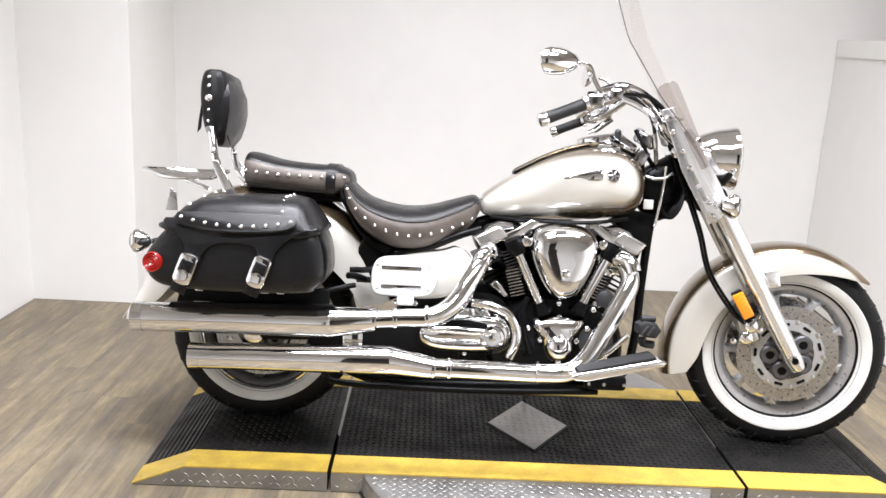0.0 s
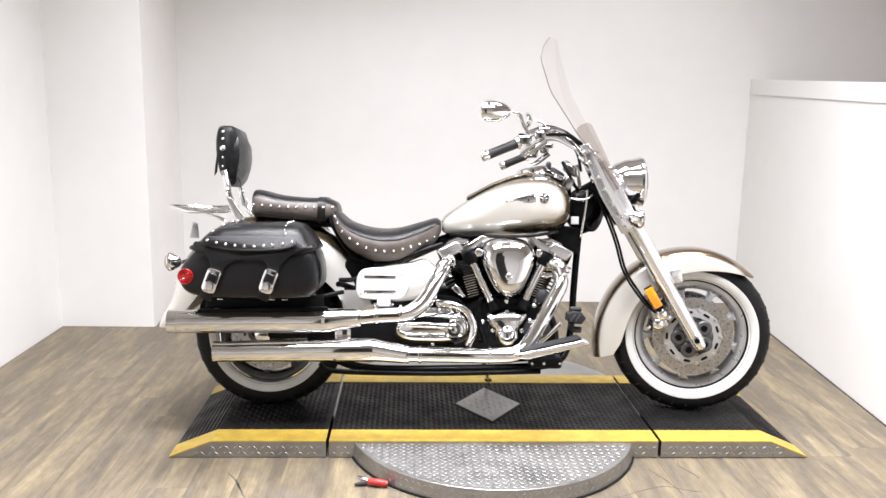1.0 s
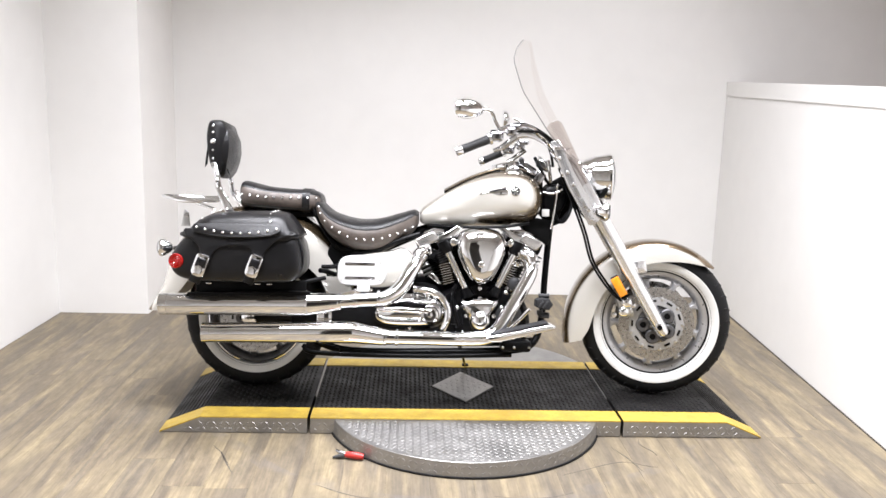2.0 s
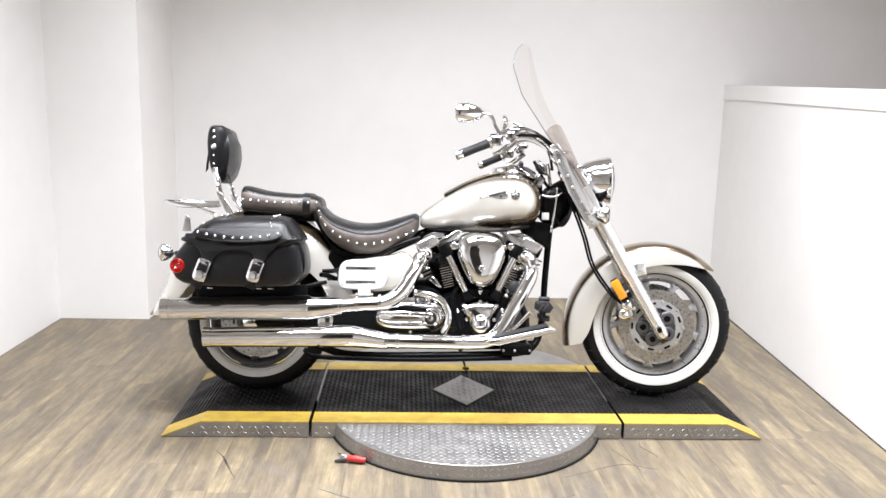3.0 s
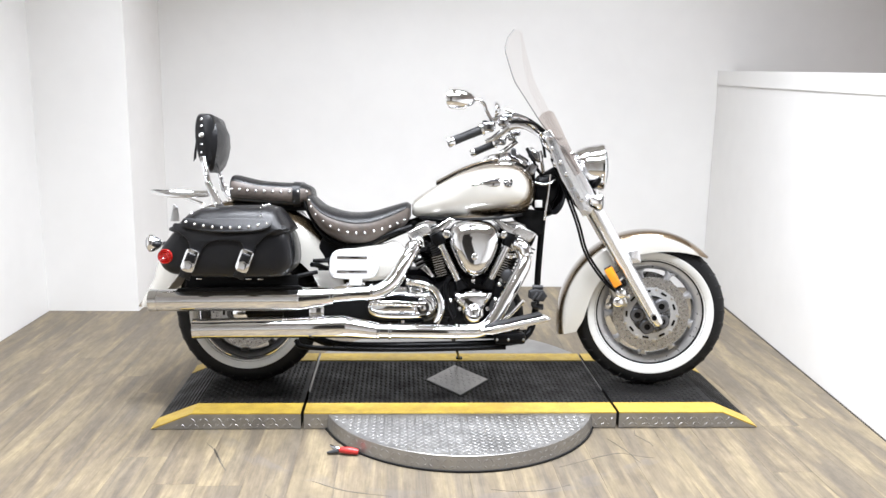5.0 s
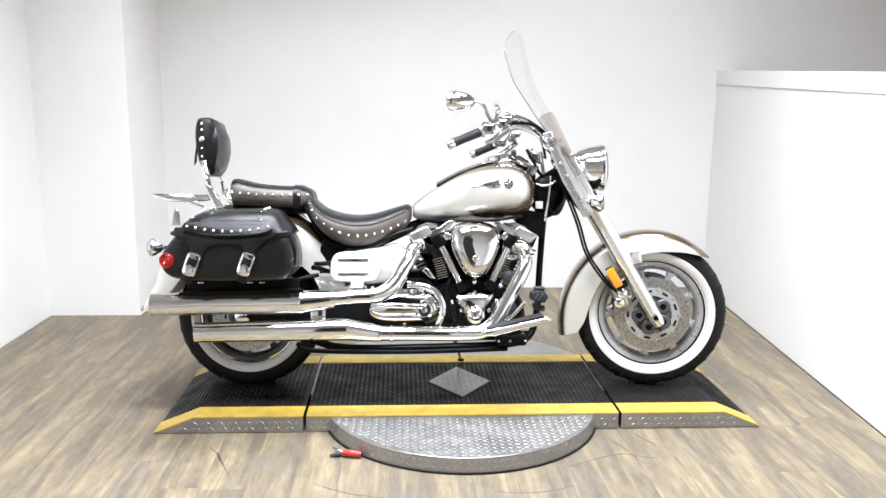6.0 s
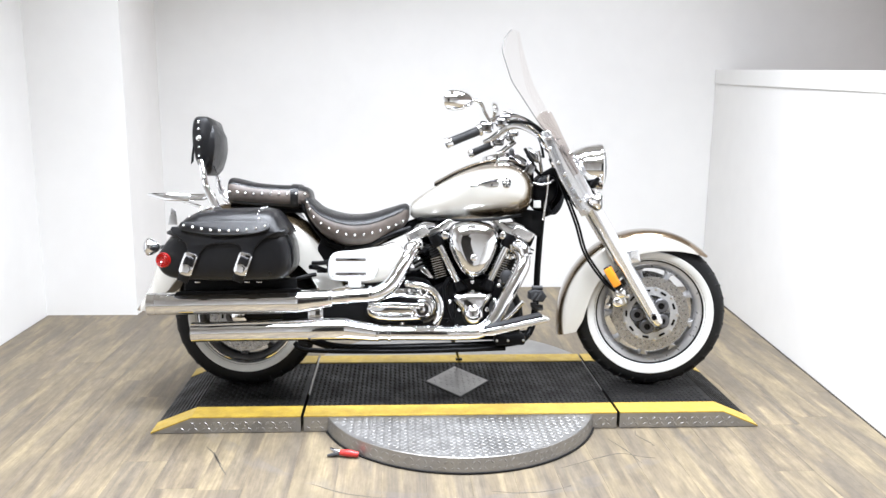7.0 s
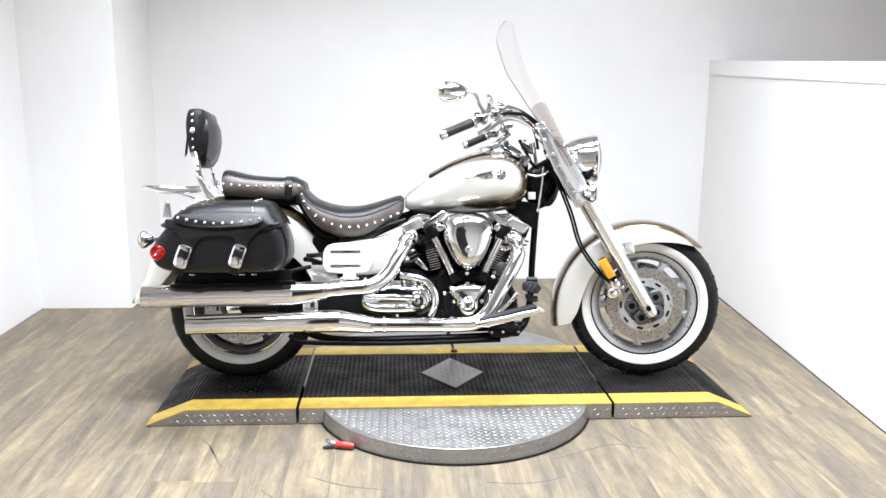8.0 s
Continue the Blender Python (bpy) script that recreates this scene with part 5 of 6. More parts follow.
part("gearbox", pillow([(-0.32, 0.25), (-0.33, 0.40), (-0.25, 0.47), (-0.08, 0.49), (0.02, 0.45), (0.03, 0.25), (-0.1, 0.22)], 0.16, -0.135, [(0, 0.2), (0.1, 0), (0.9, 0), (1, 0.12)], 5), BLACK, case, "black gearbox case")
for (bx, bz, tx, tz) in ((0.090, 0.43, -0.012, 0.645), (0.240, 0.43, 0.342, 0.645)):
    ax = Vector((tx - bx, 0, tz - bz)).normalized()
    q = ax.to_track_quat("Z", "Y").to_matrix().to_4x4()
    base = Vector((bx, 0, bz))
    L = (Vector((tx, 0, tz)) - base).length
    cyl = part("cylinder", lathe([(0.070, 0), (0.070, L)], base, ax, 24), BLACK, case, "finned black cylinder")
    for k in range(13):
        m = Matrix.Translation(base + ax * (0.02 + k * (L - 0.03) / 13)) @ q
        part("fin", block((0.160, 0.215, 0.006), m, 0.0028, 2), BLACK, cyl)
    lean = math.atan2(ax.x, ax.z)
    hm = Matrix.Translation((tx + ax.x * 0.012 - math.copysign(0.008, 0.165 - tx), 0, tz + ax.z * 0.012)) @ Matrix.Rotation(math.copysign(radians(22), lean), 4, "Y")
    head = part("cylinder_head", block((0.150, 0.23, 0.060), hm @ Matrix.Translation((0, 0, -0.016)), 0.014, 3), BLACK, cyl)
    flip = 1 if ax.x < 0 else -1
    face = [(0.157 + flip * (x - 0.157), z) for x, z in ((-0.104, 0.645), (-0.092, 0.652), (-0.034, 0.681), (-0.024, 0.679), (0.002, 0.653), (-0.004, 0.646), (-0.070, 0.612), (-0.080, 0.614))]
    part("rocker_cover", plate(face, -0.176, 0.075, 0.007, 3), COVERM, head, "chrome rocker box cover")
    ridge = [(0.157 + flip * (x - 0.157), z) for x, z in ((-0.080, 0.655), (-0.040, 0.676), (-0.006, 0.668), (0.020, 0.676), (0.014, 0.690), (-0.024, 0.694), (-0.060, 0.680))]
    part("rocker_ridge", plate(ridge, -0.140, 0.060, 0.005, 2), SATIN2, head)
for (x0, z0, x1, z1) in ((0.024, 0.618, 0.112, 0.440), (0.306, 0.612, 0.226, 0.446)):
    a, b = Vector((x0, -0.175, z0)), Vector((x1, -0.172, z1))
    pr = part("pushrod_tube", tube([a, a.lerp(b, 0.5), b], 0.0145, 16, 2), CHROME, case, "chrome pushrod tube")
    d = (b - a).normalized()
    part("collar", lathe([(0.026, -0.03), (0.028, 0.0), (0.022, 0.02)], a, d, 20), BLACK, pr)
    part("collar", lathe([(0.019, -0.02), (0.024, 0.0), (0.028, 0.018)], b, d, 20), BLACK, pr)
for s, x0 in ((1, 0.0), (-1, 0.328)):
    part("rocker_flange", plate([(x0 + s * x, z) for x, z in ((-0.015, 0.636), (0.030, 0.646), (0.092, 0.699), (0.066, 0.706), (0.022, 0.676), (-0.02, 0.656))], -0.175, -0.135, 0.004), SATIN2, case)
air = part("air_cleaner", pillow([(0.058, 0.630), (0.070, 0.665), (0.103, 0.690), (0.168, 0.699), (0.226, 0.690), (0.258, 0.665), (0.267, 0.630), (0.254, 0.575), (0.227, 0.515), (0.200, 0.480), (0.165, 0.470), (0.134, 0.480), (0.105, 0.515), (0.075, 0.575)], -0.13, -0.262,
                                [(0, 0.1), (0.05, 0.0), (0.42, 0.0), (0.52, 0.012), (0.60, 0.035), (0.72, 0.07), (0.83, 0.13), (0.91, 0.21), (0.96, 0.31), (1.0, 0.55)], 6), CHROME, case, "chrome teardrop air cleaner cover")
part("cover_screw", lathe([(0.013, 0), (0.013, 0.005), (0.009, 0.008), (0.003, 0.008)], (0.161, -0.260, 0.557), (0, -1, 0.05), 20), CHROME, air)
for x, z in ((0.052, 0.640), (0.284, 0.640)):
    part("mount_bolt", lathe([(0.014, 0), (0.014, 0.008), (0.006, 0.012)], (x, -0.18, z), (0, -1, 0), 16), CHROME, air)
cam_c = part("cam_cover", pillow([(0.087, 0.404), (0.13, 0.418), (0.20, 0.420), (0.237, 0.410), (0.233, 0.384), (0.210, 0.35), (0.208, 0.305), (0.190, 0.285), (0.164, 0.277), (0.138, 0.285), (0.122, 0.315), (0.112, 0.345), (0.094, 0.374)], -0.15, -0.205, [(0, 0), (0.55, 0), (0.72, 0.08), (0.85, 0.2), (1, 0.42)], 6), CHROME, case, "chrome cam cover")
part("cam_boss", lathe([(0.041, 0), (0.040, 0.014), (0.033, 0.027), (0.019, 0.035), (0.003, 0.038)], (0.167, -0.190, 0.326), (0, -1, 0), 28), CHROME, cam_c)
for x, z in ((0.10, 0.402), (0.165, 0.416), (0.232, 0.402), (0.222, 0.345), (0.112, 0.345), (0.170, 0.278)):
    part("bolt", lathe([(0.008, 0), (0.008, 0.008), (0.004, 0.010)], (x, -0.175, z), (0, -1, 0), 10), CHROME, cam_c)
tc_ = part("clutch_cover", pillow([(-0.275, 0.350), (-0.255, 0.395), (-0.19, 0.425), (-0.05, 0.430), (0.015, 0.415), (0.040, 0.360), (0.015, 0.305), (-0.05, 0.285), (-0.20, 0.285), (-0.262, 0.310)], -0.12, -0.205, [(0, 0), (0.45, 0), (0.55, 0.05), (0.60, 0.14), (0.8, 0.22), (0.95, 0.36), (1, 0.52)], 6), CHROME, case, "polished clutch cover")
part("clutch_cap", lathe([(0.038, 0), (0.038, 0.012), (0.034, 0.020), (0.026, 0.022), (0.024, 0.014), (0.012, 0.014), (0.010, 0.024), (0.002, 0.025)], (-0.036, -0.198, 0.350), (0, -1, 0), 32), CHROME, tc_)
# Black inset paints the dark band reflected in the polished cover.
part("cover_window", pillow([(-0.20, 0.392), (-0.13, 0.400), (-0.06, 0.392), (-0.06, 0.378), (-0.13, 0.374), (-0.20, 0.378)], -0.196, -0.209, [(0, 0), (0.9, 0), (1, 0.2)], 4), BLACK, tc_)
for k in range(8):
    a = 2 * math.pi * k / 8
    part("bolt", lathe([(0.007, 0), (0.007, 0.007), (0.003, 0.009)], (-0.115 + 0.148 * math.cos(a), -0.165, 0.357 + 0.066 * math.sin(a)), (0, -1, 0), 10), CHROME, tc_)
part("oil_pipe", tube([(-0.10, -0.20, 0.452), (-0.05, -0.215, 0.447), (0.005, -0.215, 0.425), (0.033, -0.215, 0.380), (0.034, -0.215, 0.335), (0.018, -0.21, 0.292)], 0.0140, 14), CHROME, case, "chrome oil pipe")
part("inspection_cover", lathe([(0.028, 0), (0.026, 0.012), (0.015, 0.018), (0.004, 0.019)], (0.305, -0.15, 0.475), (0, -1, 0), 24), GREY, case)
part("side_case", lathe([(0.060, 0), (0.060, 0.02), (0.05, 0.028), (0.01, 0.030)], (0.285, -0.135, 0.345), (0, -1, 0), 32), GREY, case)
for x, z in ((0.06, 0.44), (0.27, 0.44), (0.075, 0.375), (0.255, 0.38), (0.165, 0.455), (0.315, 0.29)):
    part("bolt", lathe([(0.008, 0), (0.008, 0.007), (0.004, 0.010)], (x, -0.162, z), (0, -1, 0), 10), CHROME, case)
for fx, fz, lean_ in ((0.030, 0.512, -15), (0.290, 0.511, 17)):
    for k in range(9):
        m = Matrix.Translation((fx, -0.128, fz)) @ Matrix.Rotation(radians(lean_), 4, "Y") @ Matrix.Translation((0, 0, (k - 4) * 0.0098))
        part("fin_edge", block((0.044, 0.05, 0.0030), m, 0.0013, 2), SATIN2, case)
    for k in range(6):
        m = Matrix.Translation((fx + math.copysign(0.018, lean_), -0.128, fz + 0.072)) @ Matrix.Rotation(radians(lean_ * 1.5), 4, "Y") @ Matrix.Translation((0, 0, (k - 2.5) * 0.0100))
        part("fin_edge", block((0.040, 0.05, 0.0042), m, 0.0016, 2), GREY, case)
part("base_bracket", plate([(-0.045, 0.500), (-0.030, 0.515), (-0.012, 0.505), (0.004, 0.480), (0.012, 0.470), (0.000, 0.466), (-0.020, 0.480)], -0.150, -0.130, 0.004), SATIN2, case, "polished cylinder base bracket")
part("base_bracket", plate([(0.268, 0.462), (0.285, 0.470), (0.300, 0.452), (0.290, 0.440), (0.276, 0.432), (0.270, 0.445)], -0.150, -0.130, 0.004), SATIN2, case, "polished cylinder base bracket")
part("cover_rib", tube([(-0.245, -0.195, 0.366), (-0.15, -0.207, 0.368), (-0.03, -0.207, 0.364)], [0.009, 0.012, 0.013], 14), CHROME, tc_)
part("hose", tube([(0.07, -0.165, 0.47), (0.055, -0.17, 0.43), (0.065, -0.168, 0.36), (0.085, -0.165, 0.30)], 0.010, 10), BLACK, case)
part("case_panel", block((0.055, 0.03, 0.075), Matrix.Translation((0.072, -0.155, 0.345)), 0.008, 2), BLACK, case)
part("case_panel", block((0.05, 0.03, 0.06), Matrix.Translation((0.268, -0.155, 0.41)) @ Matrix.Rotation(radians(20), 4, "Y"), 0.008, 2), BLACK, case)
part("exhaust_flange", lathe([(0.040, 0), (0.040, 0.014), (0.034, 0.02), (0.027, 0.02)], (-0.052, -0.12, 0.582), (-0.2, -1, 0.1), 24), CHROME, case)
part("exhaust_flange", lathe([(0.040, 0), (0.040, 0.014), (0.034, 0.02), (0.027, 0.02)], (0.318, -0.13, 0.580), (0.2, -1, 0.1), 24), CHROME, case)
for ex, sgn in ((-0.052, -1), (0.330, 1)):
    el = part("exhaust_elbow", tube([(ex - sgn * 0.030, -0.12, 0.592), (ex, -0.175, 0.604), (ex + sgn * 0.030, -0.212, 0.590), (ex + sgn * 0.040, -0.222, 0.565)], [0.022, 0.025, 0.025, 0.024], 20, 6), CHROME, case, "chrome elbow at the exhaust port")
    part("elbow_ring", lathe([(0.024, -0.005), (0.030, -0.003), (0.030, 0.003), (0.024, 0.005)], (ex + sgn * 0.004, -0.180, 0.603), (sgn * 0.6, -0.75, 0.12), 24), SATIN2, el)

# footboard, brake pedal, under-engine box
PADM = material("worn_grey_rubber", (0.022, 0.022, 0.023), rough=0.75, spec=0.25, vary=0.3, scale=25, bump=0.3, bump_scale=200)
fb = part("floorboard", plate([(0.175, 0.286), (0.185, 0.273), (0.22, 0.271), (0.432, 0.322), (0.440, 0.334), (0.415, 0.341), (0.20, 0.296)], -0.385, -0.295, 0.006), CHROME, bike, "rider footboard with a chrome rim")
part("tread_pad", plate([(0.195, 0.299), (0.210, 0.296), (0.412, 0.342), (0.408, 0.350)], -0.380, -0.300, 0.002), PADM, fb, "grey rubber pad")
pd = part("brake_pedal", tube([(0.235, -0.25, 0.285), (0.30, -0.26, 0.33), (0.352, -0.28, 0.388)], [0.010, 0.009, 0.008], 12), CHROME, bike, "chrome brake pedal with a rubber pad")
part("pedal_pad", plate([(0.370, 0.402), (0.372, 0.428), (0.392, 0.437), (0.424, 0.432), (0.439, 0.411), (0.424, 0.389), (0.395, 0.391)], -0.318, -0.262, 0.007), PADM, pd, "grey rubber pedal pad")
for x in (0.389, 0.407):
    part("pad_rib", block((0.007, 0.004, 0.034), Matrix.Translation((x, -0.3185, 0.411)) @ Matrix.Rotation(radians(35), 4, "Y"), 0.002), GREY, pd)
part("pedal_peg", tube([(0.385, -0.29, 0.441), (0.425, -0.29, 0.442)], [0.011, 0.009], 12, 2), GRIPM, pd)
part("pedal_peg", tube([(0.392, -0.28, 0.385), (0.396, -0.28, 0.368), (0.428, -0.28, 0.364)], 0.012, 12, 3), GRIPM, pd)
mb = part("mount_box", block((0.12, 0.08, 0.045), Matrix.Translation((0.310, -0.20, 0.232)), 0.012), BLACK, bike, "black footboard mount under the frame")
for x in (0.255, 0.30, 0.36):
    part("bolt", lathe([(0.005, 0), (0.005, 0.006), (0.003, 0.008)], (x, -0.24, 0.230), (0, -1, 0), 10), SATIN, mb)

# fork
FD = Vector((0.5088, 0, -0.8609))
top, foot = Vector((0.487, 0, 1.075)), Vector((0.953, 0, 0.288))
fork = part("fork", steered(block((0.10, 0.26, 0.035), Matrix.Translation((0.552, 0, 0.955)) @ Matrix.Rotation(radians(-30), 4, "Y"), 0.012, 3)), CHROME, bike, "polished telescopic front fork")
part("lower_yoke", steered(block((0.10, 0.26, 0.040), Matrix.Translation((0.640, 0, 0.800)) @ Matrix.Rotation(radians(-30), 4, "Y"), 0.012, 3)), BLACK, fork)
part("steering_stem", steered(tube([(0.535, 0, 0.975), (0.60, 0, 0.79)], 0.028, 16, 1)), BLACK, fork)
for s in (-1, 1):
    o = Vector((0, s * 0.113, 0))
    A = Vector((0.940, 0, 0.312))
    prof = [(0.020, -0.035), (0.024, -0.028), (0.027, 0.0), (0.029, 0.12), (0.0305, 0.20), (0.0305, 0.245), (0.033, 0.25), (0.033, 0.265), (0.0355, 0.275), (0.0355, 0.70), (0.033, 0.78), (0.030, 0.80)]
    leg = part("fork_leg", steered(lathe(prof, A + o, -FD, 28)), FORKM, fork, "pale alloy fork leg with a chrome shroud")
    part("axle_end", steered(lathe([(0.016, 0), (0.016, 0.010), (0.011, 0.012), (0.010, 0.004)], A + o + Vector((-0.006, s * 0.026, 0.006)), (0, s, 0), 20)), CHROME, leg)
    part("axle_hole", steered(lathe([(0.0095, 0.0), (0.0095, 0.0085)], A + o + Vector((-0.006, s * 0.026, 0.006)), (0, s, 0), 16)), BLACK, leg)
    part("fender_stay", steered(block((0.06, 0.012, 0.055), Matrix.Translation((0.845, s * 0.098, 0.560)) @ Matrix.Rotation(radians(-12), 4, "Y"), 0.006)), FORKM, leg)
    pt = [(0.462, 1.065), (0.495, 1.075), (0.560, 0.950), (0.652, 0.800), (0.672, 0.760), (0.655, 0.735), (0.630, 0.730), (0.600, 0.780), (0.540, 0.880)]
    shp = part("shield_mount", steered(plate(pt, s * 0.155 - 0.004, s * 0.155 + 0.004, 0.003)), FORKM, fork, "pale alloy windshield mount plate")
    for x, z in ((0.50, 1.0), (0.535, 0.945), (0.560, 0.898), (0.625, 0.795), (0.640, 0.757)):
        part("bolt", steered(lathe([(0.008, 0), (0.007, 0.006), (0.003, 0.008)], (x, s * 0.159, z), (0, s, 0), 12)), CHROME, shp)
    for x, z in ((0.575, 0.868), (0.605, 0.820)):
        part("slot", steered(block((0.014, 0.004, 0.045), Matrix.Translation((x, s * 0.1585, z)) @ Matrix.Rotation(radians(-31), 4, "Y"), 0.002)), SATIN, shp)
    part("amber_reflector", steered(block((0.036, 0.012, 0.086), Matrix.Translation((0.762, s * 0.148, 0.482)) @ Matrix.Rotation(radians(-31), 4, "Y"), 0.005)), AMBER, leg, "amber side reflector")
    part("reflector_bracket", steered(block((0.034, 0.03, 0.10), Matrix.Translation((0.766, s * 0.128, 0.478)) @ Matrix.Rotation(radians(-31), 4, "Y"), 0.005)), BLACK, leg)
    cal = part("brake_caliper", steered(block((0.055, 0.05, 0.095), Matrix.Translation((0.795, s * 0.088, 0.395)) @ Matrix.Rotation(radians(-25), 4, "Y"), 0.014, 3)), SATIN, fork, "alloy brake caliper")
    for x, z in ((0.800, 0.412), (0.788, 0.372)):
        part("piston_cap", steered(lathe([(0.021, 0), (0.020, 0.012), (0.012, 0.018), (0.003, 0.019)], (x, s * 0.113, z), (0, s, 0), 24)), CHROME, cal)
    for x, z in ((0.752, 0.358), (0.828, 0.40)):
        part("bolt", steered(lathe([(0.010, 0), (0.009, 0.012), (0.003, 0.014)], (x, s * 0.105, z), (0, s, 0), 14)), CHROME, cal)
part("axle", steered(tube([(FW.x, -0.12, FW.z), (FW.x, 0.12, FW.z)], 0.012, 14, 1)), SATIN, fork)
for y, dx in ((-0.105, 0.0), (-0.09, 0.012)):
    part("brake_hose", steered(tube([(0.50 + dx, y, 0.96), (0.60 + dx, y - 0.03, 0.72), (0.645 + dx, y - 0.04, 0.58), (0.72 + dx, y - 0.045, 0.47), (0.775, y - 0.02, 0.42)], 0.0047, 8)), BLACK, fork)

# headlamp and its neighbours
hl = part("headlight", steered(lathe([(0.012, -0.125), (0.045, -0.115), (0.075, -0.085), (0.090, -0.04), (0.094, 0.0), (0.098, 0.008), (0.098, 0.022), (0.090, 0.028), (0.086, 0.02)], (0.698, 0, 0.922), (1, 0, 0.02), 40)), CHROME, fork.parent, "round chrome headlight")
part("lens", steered(lathe([(0.088, 0.02), (0.07, 0.034), (0.04, 0.041), (0.002, 0.043)], (0.698, 0, 0.922), (1, 0, 0.02), 36)), LENS, hl)
part("reflector_bowl", steered(lathe([(0.086, 0.018), (0.06, -0.02), (0.02, -0.04)], (0.698, 0, 0.922), (1, 0, 0.02), 36)), CHROME, hl)
part("headlight_bracket", steered(block((0.05, 0.05, 0.09), Matrix.Translation((0.680, 0, 0.825)), 0.010)), CHROME, hl)
bar = part("signal_bar", steered(tube([(0.680, -0.185, 0.777), (0.668, -0.07, 0.785), (0.668, 0.07, 0.785), (0.680, 0.185, 0.777)], 0.010, 12)), CHROME, bike, "chrome turn signal bar")
for s in (-1, 1):
    sg = part("turn_signal", steered(lathe([(0.008, -0.045), (0.022, -0.035), (0.034, -0.012), (0.038, 0.0), (0.036, 0.006), (0.030, 0.008)], (0.692, s * 0.200, 0.792), (1, 0, -0.05), 28)), CHROME, bar, "chrome bullet turn signal")
    part("lens", steered(lathe([(0.033, 0.006), (0.026, 0.014), (0.002, 0.018)], (0.692, s * 0.200, 0.792), (1, 0, -0.05), 24)), LENS, sg)

# rear signals, tail lamp, plate bracket
tail = part("tail_light", block((0.04, 0.11, 0.05), Matrix.Translation((-1.105, 0.06, 0.485)) @ Matrix.Rotation(radians(15), 4, "Y"), 0.015, 3), RED, bike, "red tail light on the rear mudguard")
rb = part("signal_bar", tube([(-1.03, -0.30, 0.598), (-1.02, -0.1, 0.60), (-1.02, 0.1, 0.60), (-1.03, 0.30, 0.598)], 0.007, 10), BLACK, bike, "rear turn signal bar")
for s in (-1, 1):
    sg = part("turn_signal", lathe([(0.006, 0.040), (0.016, 0.034), (0.030, 0.012), (0.034, 0.0), (0.032, -0.006)], (-1.060, s * 0.30, 0.601), (1, 0, 0), 28), CHROME, rb, "chrome bullet turn signal")
    part("lens", lathe([(0.030, 0.005), (0.022, 0.014), (0.002, 0.018)], (-1.060, s * 0.30, 0.601), (-1, 0, 0), 24), DARKM, sg, "smoked signal lens")
part("plate_bracket", plate([(-1.045, 0.68), (-1.01, 0.68), (-1.015, 0.735), (-1.032, 0.748)], -0.10, -0.09, 0.002), SATIN, bike, "small grey plate bracket")

# handlebar
hb = part("handlebar", steered(tube([(0.235, -0.385, 1.085), (0.290, -0.30, 1.110), (0.365, -0.20, 1.120), (0.440, -0.12, 1.075), (0.478, -0.06, 1.03), (0.482, 0.06, 1.025), (0.440, 0.12, 1.065), (0.365, 0.20, 1.095), (0.290, 0.30, 1.07), (0.235, 0.385, 1.03)], 0.0125, 14)), CHROME, bike, "swept-back chrome handlebar")
